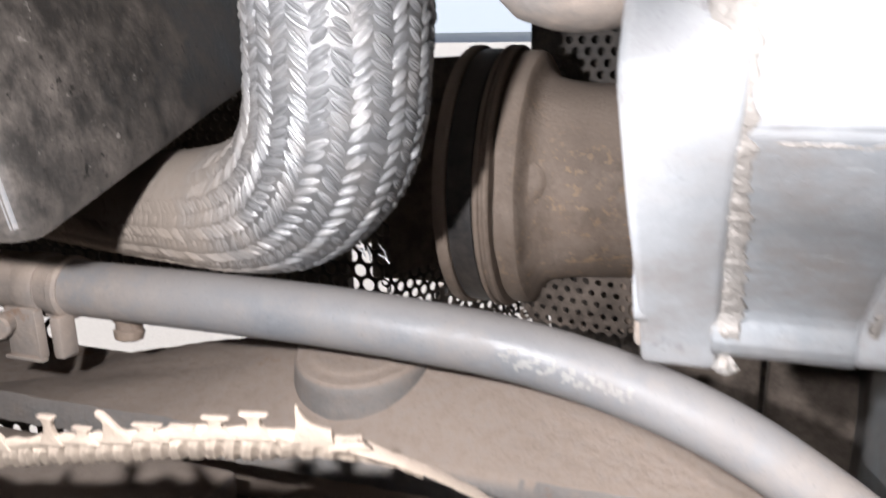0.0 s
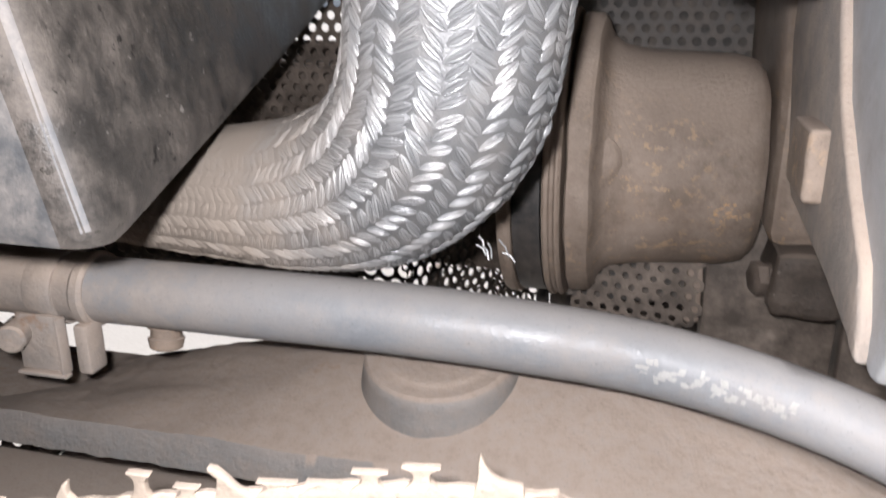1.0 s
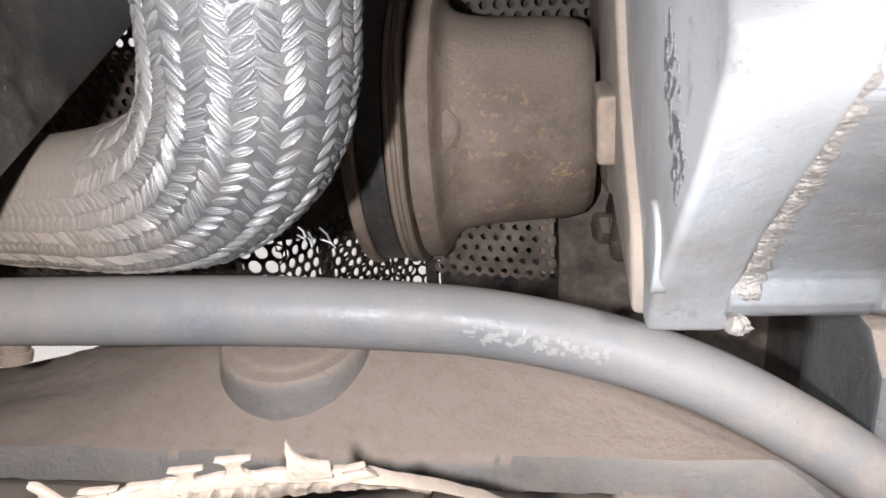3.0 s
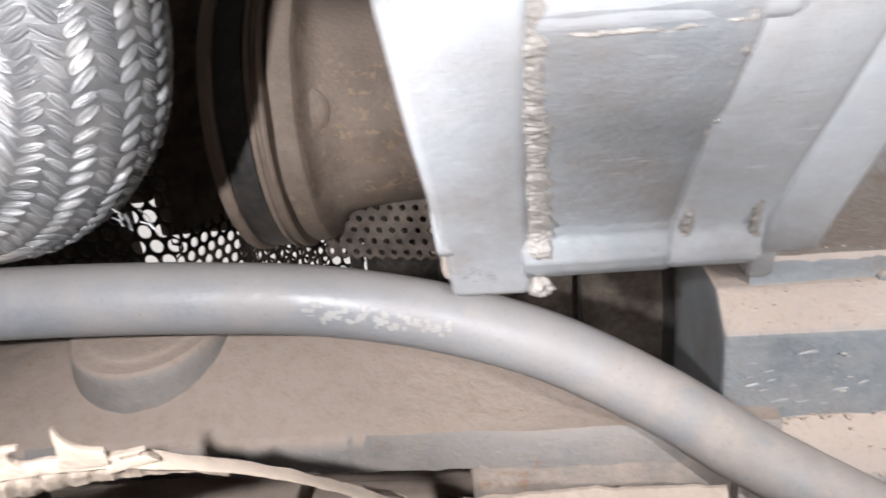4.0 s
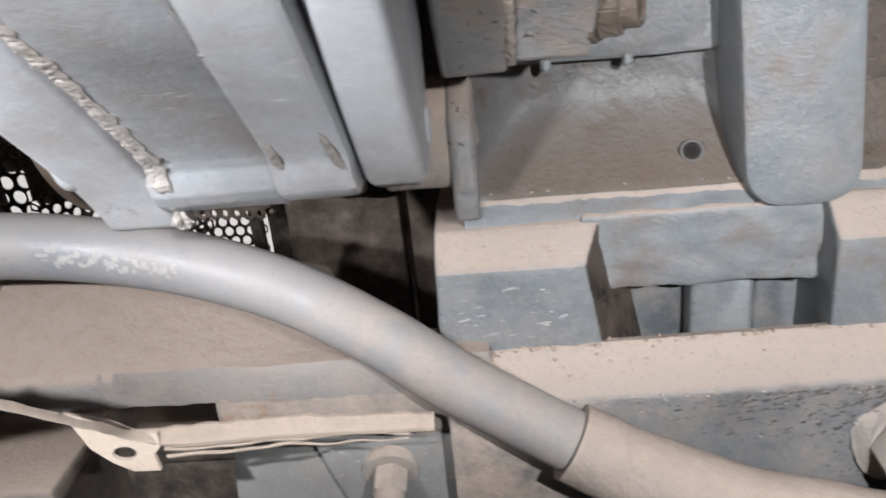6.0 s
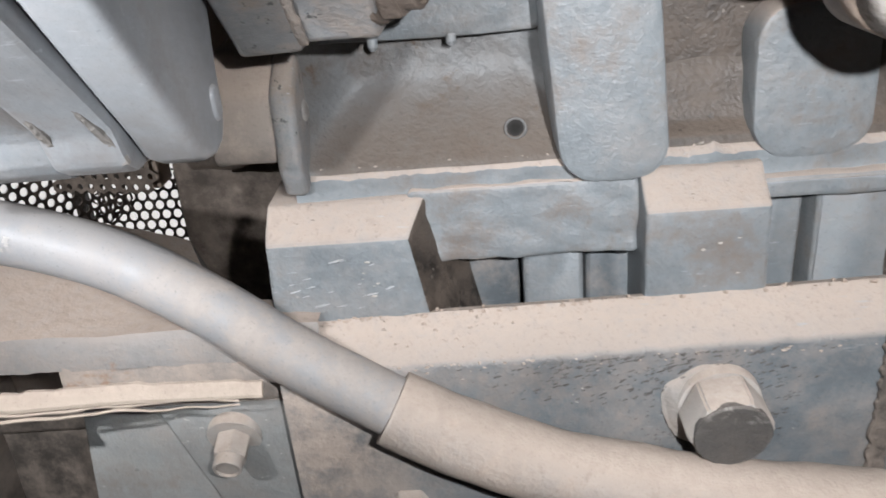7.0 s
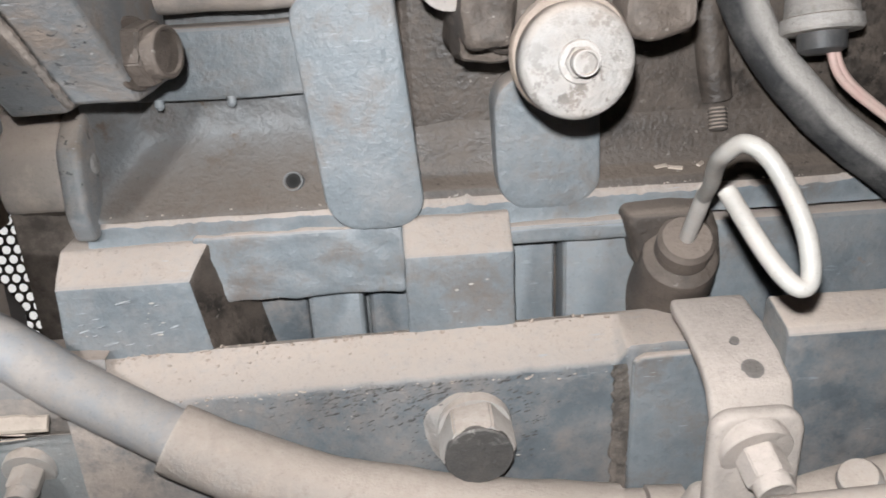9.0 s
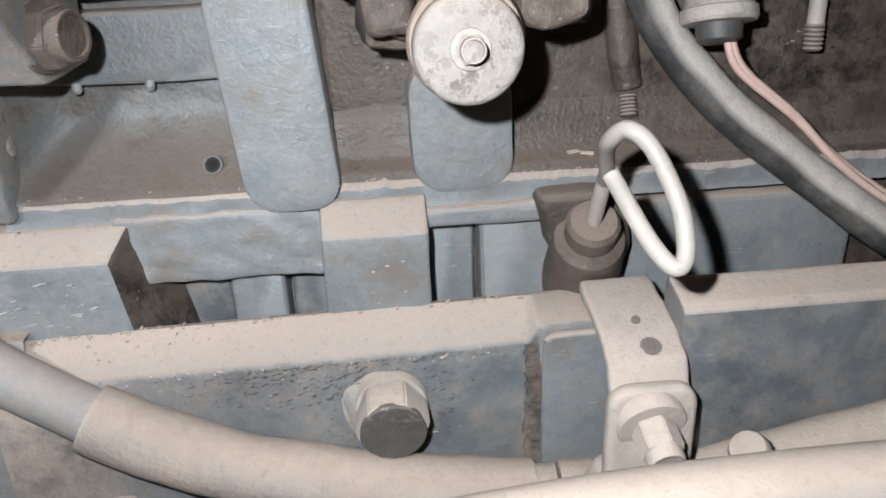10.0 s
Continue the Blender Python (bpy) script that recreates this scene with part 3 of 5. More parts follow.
for at, a in (((0.335, 0.303, 0.8125), 20), ((0.341, 0.302, 0.8118), -30), ((0.352, 0.303, 0.8125), 50)):
    part("flake", block(-0.003, 0.003, -0.0008, 0.0008, 0, 0.0006, 0, m=pose(*at, 25, 0, a)), CREAM, flat_)

# ---- lower rail with its bolts ----
rail = thing("mounting_rail", (0.2, 0.27, 0.68), "dark blue-grey painted rail with tan dust on its top lip", "rail")
bm = bmesh.new()
rows_ = []
for i in range(121):
    x = 0.084 + 0.262 * i / 120
    w = 0.0007 * noise.noise(Vector((x * 120, 7.0, 0)))
    rise = 0.018 * (x - 0.1)
    step = max(0.0, min(1.0, (x - 0.308) / 0.005))
    step = step * step * (3 - 2 * step)
    rows_.append([bm.verts.new((x, y, z)) for y, z in ((0.283, 0.66), (0.263, 0.66), (0.262 + w * 0.4 - 0.002 * step, 0.70), (0.2618 + w * 0.4 - 0.002 * step, 0.7375 + w + rise + 0.006 * step), (0.2635 - 0.002 * step, 0.7405 + w + rise + 0.0065 * step), (0.279, 0.7525 + w * 0.6 + rise), (0.283, 0.7515 + rise))])
for A, B in zip(rows_, rows_[1:]):
    for k in range(7):
        bm.faces.new((A[k], B[k], B[(k + 1) % 7], A[(k + 1) % 7]))
bm.faces.new(rows_[0])
bm.faces.new(rows_[-1][::-1])
part("rail_body", bm, RAIL_BLUE, rail)
rail_pad = part("rail_pad", rough_up(solid([(0.3135, 0.66), (0.36, 0.66), (0.36, 0.7485), (0.317, 0.7478), (0.3135, 0.745)], "y", 0.2572, 0.268, 0.0022, 4), 2, 0.0007, 60), CAST_BLUE, rail, "worn smooth raised pad")
part("weld_bead", crust([(0.3095, 0.2598, 0.743), (0.3105, 0.2592, 0.72), (0.3098, 0.259, 0.695), (0.3105, 0.259, 0.668)], 0.0085, 0.0007, 14, (0, -1, 0)), DARK_IRON, rail_pad, "rough dark weld groove")
part("dust_mound", rough_up(lathe([(0.0, 0.0185), (0.0006, 0.0172), (0.0018, 0.0155), (0.0032, 0.012)], aim((0.2455, 0.2612, 0.7178), (0, -1, 0.1)), 40), 1, 0.0012, 120), CAP, rail, "pale dust caked round the bolt")
hex_bolt("hex_bolt", (0.248, 0.262, 0.7185), (0, -1, -0.08), 0.0275, 0.02, "large dusty hex bolt with a dark pitted face", 8, 0.99, BOLT_DARK)

side = thing("side_plate", (0.42, 0.235, 0.68), "dark blue-grey plate with a dusty top edge", "plate")
part("plate_body", rough_up(solid([(0.231, 0.69), (0.227, 0.72), (0.2265, 0.7705), (0.229, 0.773), (0.244, 0.778), (0.247, 0.7755), (0.247, 0.69)], "x", 0.3596, 0.62, 0.001), 6, 0.0008, 40), RAIL_BLUE, side)
clip = thing("pipe_clip", (0.345, 0.23, 0.70), "tan dust-coated steel pipe clip with two small holes", "clip")
CL = [(0.268, 0.768), (0.25, 0.7655), (0.232, 0.7615), (0.221, 0.756), (0.2145, 0.745), (0.213, 0.735), (0.213, 0.69), (0.218, 0.69), (0.218, 0.735), (0.2195, 0.743), (0.2245, 0.751), (0.234, 0.756), (0.25, 0.76), (0.268, 0.7625)]
clip_band = part("clip_band", rough_up(solid(CL, "x", 0.3295, 0.3605, 0.0022, 3), 2, 0.0006, 120), PALE_DUST, clip)
part("clip_ear", solid(rounded(0.3265, 0.3605, 0.70, 0.752, 0.009, 8), "y", 0.207, 0.2145, 0.003, 4), PALE_DUST, clip)
part("clip_foot", rough_up(solid([(0.31, 0.66), (0.372, 0.66), (0.369, 0.69), (0.358, 0.712), (0.326, 0.712), (0.316, 0.69)], "y", 0.21, 0.225, 0.004), 2, 0.0015, 80), PALE_DUST, clip)
# dark discs on the band paint the shade of two small holes
for at, r in (((0.3475, 0.2265, 0.7575), 0.0042), ((0.3452, 0.2385, 0.7628), 0.0018)):
    part("small_hole", lathe([(-0.001, r), (0.0012, r), (0.0013, r * 0.6)], aim(at, (0, -0.42, 0.9)), 20), BOLT_DARK, clip_band, "dark disc painted as a small shaded hole")
hex_bolt("clip_bolt", (0.3425, 0.207, 0.7375), (0.05, -1, -0.34), 0.0146, 0.0135, "small dusty hex bolt on the pipe clip", 20, 1.55, cup=1.0, finish=PALE_DUST)
tanp = part("dusty_pipe", tube(spline([(0.34, 0.235, 0.68), (0.39, 0.222, 0.7), (0.43, 0.218, 0.712), (0.5, 0.215, 0.73)], 8), 0.012, 24, wobble=0.05), SLEEVE)
tagged(tanp, "tan dusty pipe below the plate", "pipe")
nip = part("pipe_fitting", lathe([(-0.02, 0.006), (0.0, 0.006), (0.001, 0.0078), (0.016, 0.0078), (0.0185, 0.0066), (0.0192, 0.004)], aim((0.386, 0.205, 0.7125), (-0.55, -0.3, 1)), 20), BOLT_MAT)
tagged(nip, "tan dusty pipe fitting", "fitting")
near_rail = part("pale_rail", tube(spline([(0.22, 0.148, 0.741), (0.3, 0.15, 0.749), (0.4, 0.15, 0.752), (0.6, 0.148, 0.75), (1.57, 0.14, 0.74)], 6), 0.0125, 28), PALE)
tagged(near_rail, "pale dusty round rail in front of the clip", "rail")

# ---- cap with bolt on its pump body ----
pump = thing("priming_pump", (0.285, 0.26, 0.84), "dusty cast pump body with a round white cap", "pump")
part("pump_body", rough_up(solid(rounded(0.25, 0.315, 0.872, 0.96, 0.015), "y", 0.25, 0.33, 0.004), 3, 0.004, 50), DIRTY_CAST, pump)
kp = aim((0.279, 0.224, 0.8738), (0.0, -1, 0.12))
cap = part("cap", lathe([(-0.03, 0.015), (-0.006, 0.0175), (0.0, 0.0168), (0.001, 0.0173), (0.006, 0.0173), (0.008, 0.0164), (0.009, 0.0148), (0.0095, 0.009)], kp, 56), CAP, pump, "round white cap speckled with grime")
part("cap_rim", lathe([(-0.012, 0.0182), (-0.004, 0.0192), (-0.002, 0.0182)], aim((0.2795, 0.2255, 0.8752), (0.0, -1, 0.12)), 48), PUMP, cap)
for x0, x1, z0, z1, y in ((0.247, 0.264, 0.876, 0.9, 0.24), (0.298, 0.322, 0.878, 0.899, 0.236), (0.246, 0.27, 0.868, 0.884, 0.258), (0.312, 0.33, 0.872, 0.9, 0.258)):
    part("lug", rough_up(solid(rounded(x0, x1, z0, z1, 0.004), "y", y, 0.3, 0.003), 3, 0.0035, 90), DIRTY_CAST, pump)
hex_bolt("cap_bolt", (0.279, 0.2148, 0.8748), (0.0, -1, 0.12), 0.0085, 0.004, "pale hex bolt in the middle of the cap", 0, 1.3, cup=1.0, finish=CAP)
wl = part("pale_fitting", lathe([(-0.02, 0.008), (0, 0.008), (0.001, 0.0105), (0.01, 0.0105), (0.012, 0.009)], aim((0.246, 0.262, 0.9), (-0.2, -1, -0.6)), 24), PALE)
tagged(wl, "pale dusty fitting above the long bar", "fitting")

# ---- dipstick ----
dip = thing("dipstick", (0.336, 0.265, 0.77), "oil dipstick with a bent white wire ring handle", "dipstick")
axis = Vector((-0.08, -0.62, 0.78)).normalized()
foot = Vector((0.3365, 0.277, 0.782))
part("tube_boss", lathe([(-0.06, 0.0195), (-0.012, 0.0165), (0.0, 0.015), (0.003, 0.0115), (0.004, 0.0095), (0.0045, 0.0112), (0.0135, 0.0112), (0.0158, 0.0095), (0.0162, 0.004)], aim(foot, axis), 36), DIRTY_CAST, dip, "dust-coated tube boss")
rod = part("rod", tube([foot + axis * 0.01, foot + axis * 0.03, foot + axis * 0.051], 0.0031, 16), BOLT_MAT, dip, "steel rod")
ring = spline([foot + axis * 0.046, (0.3288, 0.233, 0.828), (0.3245, 0.2205, 0.838), (0.3215, 0.208, 0.846), (0.3245, 0.2, 0.8515), (0.3305, 0.194, 0.8465), (0.3365, 0.185, 0.8315), (0.3365, 0.1775, 0.8195), (0.3325, 0.176, 0.8165), (0.327, 0.183, 0.8225), (0.3195, 0.199, 0.838)], 8)
part("ring_handle", tube(ring, 0.0028, 18), WHITE_WIRE, rod, "white coated wire ring")

# ---- conduit, wire, connector and hanging bolt ----
CDT = [(0.345, 0.298, 0.95), (0.358, 0.292, 0.883), (0.381, 0.284, 0.846), (0.412, 0.276, 0.818), (0.46, 0.262, 0.782), (0.54, 0.25, 0.73)]
conduit = thing("cable_conduit", (0.41, 0.276, 0.82), "worn grey cable conduit with black scuffs", "cable")
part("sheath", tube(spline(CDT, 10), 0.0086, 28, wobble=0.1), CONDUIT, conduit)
for k in range(2):
    wire = part("pink_wire", tube(spline([(0.384 + 0.001 * k, 0.272, 0.868), (0.389 + 0.002 * k, 0.268, 0.853), (0.41 + 0.001 * k, 0.263, 0.8355), (0.445, 0.254 - 0.002 * k, 0.806 - 0.002 * k), (0.54, 0.24, 0.75)], 10), 0.0017, 12), PINK)
    tagged(wire, "faded pink wire beside the conduit", "wire", "pink wires")
plug = thing("sensor_plug", (0.382, 0.285, 0.86), "white sensor plug with a dark grey collar", "sensor")
pm = aim((0.3825, 0.275, 0.8705), (0.0, -0.3, -1))
plug_body = part("plug_body", lathe([(-0.05, 0.0112), (-0.02, 0.0118), (-0.008, 0.0128), (-0.0045, 0.0132), (-0.004, 0.0144), (0.0, 0.0146), (0.0012, 0.0138), (0.0015, 0.009)], pm, 36), CAP, plug)
part("plug_collar", lathe([(-0.002, 0.009), (0.0075, 0.0085), (0.009, 0.006)], pm, 28), BELT, plug_body, "dark grey collar")
hb = thing("long_bolt", (0.437, 0.3, 0.85), "long rusty bolt hanging against the engine block", "bolt")
shank = part("shank", tube(spline([(0.44, 0.308, 0.95), (0.438, 0.304, 0.89), (0.437, 0.302, 0.862)], 6), 0.0036, 14), BOLT_MAT, hb)
part("threaded_end", thread_stub((0.437, 0.302, 0.863), (0, -0.05, -1), 0.0042, 6, 0.0019), DARK_IRON, shank, "rusty thread")

# ---- engine mount bracket ----
mount = thing("engine_mount", (0.03, 0.25, 0.82), "pale grey painted engine mount bracket with dusty welds", "bracket")
P_OUT = [(0.16, 1.08), (0.152, 0.93), (0.145, 0.917), (0.1472, 0.911), (0.158, 0.899), (0.17, 0.8862), (0.188, 0.8695), (0.2105, 0.8485), (0.2195, 0.838), (0.225, 0.8305), (0.232, 0.8292), (0.243, 0.8345), (0.275, 0.839), (0.35, 0.845), (0.364, 0.851), (0.375, 0.872), (0.391, 0.9), (0.4, 1.08)]
bm = solid(P_OUT, "x", -0.0025, 0.0182, 0.0026, 4)
for v in bm.verts:
    if v.co.y < 0.24:
        v.co.y += 0.0068 * max(0.0, v.co.x + 0.0025) / 0.0207 * math.sin(math.pi * max(0.0, min(1.0, (0.908 - v.co.z) / 0.074)))
mount_side = part("side_plate", bm, ALU, mount)
RIM = [(0.233, 0.831), (0.236, 0.8315), (0.243, 0.8345), (0.275, 0.839), (0.35, 0.845), (0.364, 0.851), (0.375, 0.872), (0.391, 0.9), (0.4, 1.08), (0.33, 1.08), (0.31, 0.92), (0.29, 0.89), (0.262, 0.868), (0.242, 0.855), (0.234, 0.842)]
back_rim = part("back_rim", rough_up(solid(RIM, "x", -0.0057, 0.004, 0.0022, 3), 1, 0.0004, 120), MEMBER, mount, "dusty raised rim")
part("lug", rough_up(solid(rounded(0.296, 0.33, 0.8565, 0.8795, 0.002), "x", -0.0115, 0.002, 0.0018, 3), 2, 0.0008, 120), PUMP, back_rim, "dusty square lug")
boss_ = rounded(-0.0122, 0.0122, -0.0092, 0.0092, 0.0088, 10)
part("oval_boss", solid(boss_, "z", -0.003, 0.0012, 0.001, 4, aim((-0.0025, 0.2145, 0.859), (-1, 0, 0), 0) @ pose(0, 0, 0, 0, 0, 62)), ALU, mount_side, "worn oval boss")
bm = bmesh.new()
CELL = 0.00045
for iy in range(110):
    for iz in range(110):
        y, z = 0.165 + iy * CELL, 0.872 + iz * CELL
        f, off = ((y - 0.176) + (z - 0.88)) / 0.06, ((y - 0.176) - (z - 0.88)) / 1.414
        near = 1.0 - (off / 0.0095) ** 2 - max(0.0, abs(f - 0.5) - 0.42) * 5
        q = Vector((y, z, 0.0))
        if near > 0 and y + 0.98 * z > 1.0455 and noise.noise(q * 260) + 0.6 * noise.noise(q * 700) + 0.6 * near > 0.46:
            hold = [bm.verts.new((-0.00272, y + a * CELL, z + b * CELL)) for a, b in ((0, 0), (0, 1), (1, 1), (1, 0))]
            bm.faces.new(hold)
bmesh.ops.remove_doubles(bm, verts=bm.verts[:], dist=0.00005)
bmesh.ops.smooth_vert(bm, verts=bm.verts[:], factor=0.5, use_axis_x=True, use_axis_y=True, use_axis_z=True)
back = bmesh.ops.extrude_face_region(bm, geom=bm.faces[:])
for e in back["geom"]:
    if isinstance(e, bmesh.types.BMVert):
        e.co.x += 0.0004
part("worn_patch", bm, SCUFF, mount_side, "ragged patch of dark worn paint")
gusset = part("gusset", rough_up(solid([(0.1545, 0.9075), (0.1592, 0.902), (0.1725, 0.89), (0.1885, 0.8765), (0.2125, 0.8535), (0.2145, 0.85), (0.2148, 0.8465), (0.2155, 0.843), (0.218, 0.8395), (0.2225, 0.8365), (0.228, 0.836), (0.3, 0.86), (0.3, 0.905)], "x", 0.016, 0.052, 0.0012), 3, 0.0007, 60), GUSSET, mount)
part("upper_face", solid([(0.142, 1.08), (0.147, 0.93), (0.1505, 0.914), (0.1575, 0.9035), (0.3, 0.898), (0.3, 1.08)], "x", 0.016, 0.058, 0.003, 3), ALU, mount)
part("rim", rough_up(solid([(0.138, 1.08), (0.145, 0.93), (0.1585, 0.904), (0.2105, 0.8525), (0.214, 0.8415), (0.221, 0.8375), (0.3, 0.845), (0.3, 1.08)], "x", 0.05, 0.0715, 0.0022), 2, 0.0005, 50), ALU, mount)
end_plate = part("end_plate", solid([(0.15, 1.08), (0.165, 0.93), (0.174, 0.896), (0.2155, 0.849), (0.222, 0.8405), (0.23, 0.8365), (0.238, 0.8352), (0.245, 0.837), (0.25, 0.843), (0.2525, 0.86), (0.258, 0.885), (0.285, 0.91), (0.3, 1.08)], "x", 0.0718, 0.0885, 0.0035, 4), ALU, mount)
part("upper_block", solid([(0.13, 1.08), (0.148, 0.935), (0.163, 0.9085), (0.176, 0.898), (0.3, 0.9), (0.3, 1.08)], "x", 0.0712, 0.0895, 0.003, 3), ALU, mount)


def bead(points, r, seed):
    """A lumpy weld bead: one rippled, crumbling cord along a line."""
    line = spline(points, 26)
    bm_ = bmesh.new()
    for k, p in enumerate(line):
        ripple = 0.82 + 0.12 * abs(math.sin(k * 0.8 + seed)) + 0.35 * noise.noise(p * 220 + Vector((seed, 0, 0)))
        line[k] = (p + Vector((0.35 * r * noise.noise(p * 250), 0, 0)), r * max(0.25, ripple))
    tube([q for q, _ in line], lambda f: line[min(len(line) - 1, round(f * (len(line) - 1)))][1], 14, bm_)
    for v in bm_.verts:
        v.co += Vector((0.4, -1, 0.3)) * 0.45 * r * noise.noise(v.co * 900)
    return bm_



part("weld_bead", crust([(0.0155, 0.1475, 0.93), (0.0158, 0.1495, 0.916), (0.0165, 0.1578, 0.9035), (0.0172, 0.1718, 0.89), (0.0183, 0.1874, 0.8768), (0.019, 0.2108, 0.854), (0.0195, 0.2145, 0.8455), (0.02, 0.2195, 0.838)], 0.0088, 0.001, 1), WELD, gusset, "crumbly dusty weld bead")
part("weld_bead", crust([(0.0175, 0.1575, 0.9038), (0.027, 0.1577, 0.9035), (0.038, 0.1577, 0.9035), (0.05, 0.1572, 0.904)], 0.0018, 0.0006, 2), WELD, mount, "thin dusty weld bead")
part("weld_bead", crust([(0.0485, 0.151, 0.914), (0.0495, 0.1582, 0.9028), (0.0505, 0.1748, 0.888), (0.052, 0.197, 0.867), (0.053, 0.2125, 0.848)], 0.003, 0.0007, 3), WELD, mount, "thin dusty weld bead")
part("weld_bead", crust([(0.0625, 0.1585, 0.907), (0.0635, 0.1775, 0.8865), (0.0655, 0.1975, 0.866), (0.0685, 0.212, 0.848), (0.07, 0.2145, 0.8415)], 0.003, 0.0006, 9), WELD, mount, "dusty patch along the rim")
part("weld_bead", crust([(0.0725, 0.1745, 0.8995), (0.08, 0.1755, 0.8985), (0.088, 0.1765, 0.898)], 0.0022, 0.0006, 4), WELD, mount, "thin dusty weld bead")
part("weld_lump", bead([(0.018, 0.2225, 0.8345), (0.0205, 0.223, 0.8335), (0.0225, 0.2235, 0.835)], 0.003, 6), WELD, gusset, "broken lump of weld")
part("oval_boss", solid(rounded(0.239, 0.2465, 0.8445, 0.8555, 0.0036, 8), "x", 0.087, 0.0895, 0.0012, 3), ALU, end_plate, "worn oval boss")
carrier = thing("carrier_plate", (0.115, 0.28, 0.86), "blue-grey painted carrier plate behind the mount", "plate")
SLANT = [(0.262, 0.8585), (0.26, 0.8605), (0.239, 0.8805), (0.195, 0.921), (0.128, 0.982), (0.31, 0.982), (0.31, 0.8585)]
part("plate", rough_up(solid(SLANT, "x", 0.0925, 0.113, 0.0022, 3), 2, 0.0006, 60), CARRIER, carrier)
part("plate", rough_up(solid([(y, z + 0.0025) for y, z in SLANT], "x", 0.1136, 0.1375, 0.0022, 3), 2, 0.0006, 60), CARRIER, carrier)
part("seam", crust([(0.1133, 0.2605, 0.8605), (0.1133, 0.239, 0.8805), (0.1133, 0.195, 0.921)], 0.0036, 0.0008, 12, (0, -0.7, -0.68)), MEMBER, carrier, "dusty brown seam")
hex_bolt("carrier_bolt", (0.137, 0.2625, 0.8775), (0.94, -0.34, 0.05), 0.0195, 0.0105, "tan dusty hex bolt on the carrier plate", 10, 1.1, cup=0.98, finish=DIRTY_CAST)

# ---- braided hose ----
bh = thing("braided_hose", (-0.12, 0.27, 0.83), "thick silver braided hose bending downwards, dusty at its lower end", "hose")
BH = spline([(-0.108, 0.266, 1.12), (-0.111, 0.268, 1.02), (-0.1135, 0.269, 0.96), (-0.1145, 0.27, 0.921), (-0.1215, 0.275, 0.887), (-0.141, 0.283, 0.864), (-0.172, 0.294, 0.8515), (-0.212, 0.306, 0.846), (-0.27, 0.325, 0.842), (-0.36, 0.35, 0.84)], 14)


def bh_radius(f):
    return 0.0338 - 0.007 * max(0.0, min(1.0, (f - 0.48) / 0.3))


part("hose_core", tube(BH, lambda f: bh_radius(f) - 0.0009, 40), BRAID_CORE, bh)
bm = bmesh.new()
lens = [0.0]
for a, b in zip(BH, BH[1:]):
    lens.append(lens[-1] + (b - a).length)
fr = frames_along(BH)
COLS, STEP = 30, 0.0037
WIRES = [math.pi * i / 10 for i in range(11)]
rng = random.Random(4)
for row in range(int(lens[-1] / STEP)):
    s = row * STEP
    k = max(0, np.searchsorted(lens, s) - 1)
    k = min(k, len(BH) - 2)
    w = (s - lens[k]) / max(1e-9, lens[k + 1] - lens[k])
    p = fr[k][0].lerp(fr[k + 1][0], w)
    u, v, t = (fr[k][i].lerp(fr[k + 1][i], w).normalized() for i in (1, 2, 3))
    r = bh_radius((k + w) / (len(BH) - 1))
    for c in range(COLS):
        a = 2 * math.pi * c / COLS
        n = u * math.cos(a) + v * math.sin(a)
        tang = t.cross(n)
        side_ = 1 if c % 2 else -1
        width = 2 * math.pi * r / COLS
        tilt = 0.66 + rng.uniform(-0.16, 0.16)
        d = (tang * math.cos(tilt) + t * math.sin(tilt) * side_).normalized()
        e2 = n.cross(d)
        mid = p + n * (r - 0.0009) + t * rng.uniform(-0.0007, 0.0007)
        n = (n + d * rng.uniform(-0.16, 0.16) + e2 * rng.uniform(-0.16, 0.16)).normalized()
        L, Wd, Ht = width * 0.58 * rng.uniform(0.85, 1.15), STEP * 0.49 * rng.uniform(0.8, 1.12), 0.0012 * rng.uniform(0.55, 1.3)
        worn = max(0.0, min(1.0, (-0.122 - p.x) / 0.06))
        Ht *= 1 - worn * max(0.35, min(0.9, 0.55 + 0.7 * n.z))
        rings = []
        for q, sc in ((-1, 0.2), (-0.72, 0.7), (-0.3, 0.97), (0.15, 1), (0.6, 0.8), (1, 0.25)):
            rings.append([bm.verts.new(mid + d * (q * L) + e2 * (Wd * sc * math.cos(z)) + n * (Ht * (sc * math.sin(z) * (1 if i % 2 else 0.66) - 0.1))) for i, z in enumerate(WIRES)])
        for A, B in zip(rings, rings[1:]):
            for z in range(len(WIRES) - 1):
                bm.faces.new((A[z], A[z + 1], B[z + 1], B[z]))
tagged(part("braid", bm, BRAID, bh, "herringbone wire braid", sharp=34), kind="stuff")
bm = bmesh.new()
for k in range(6):
    base = Vector((-0.102 + rng.uniform(-0.006, 0.004), 0.262 + rng.uniform(-0.004, 0.006), 0.846 + rng.uniform(-0.003, 0.004)))
    tip = base + Vector((rng.uniform(0.001, 0.004), rng.uniform(-0.003, 0.001), rng.uniform(-0.006, -0.001)))
    tube([base, base.lerp(tip, 0.5) + Vector((0.0005, 0, 0.0005)), tip], 0.0003, 5, bm)
tagged(part("frayed_wire", bm, BRAID, bh, "frayed wire ends"), kind="stuff")

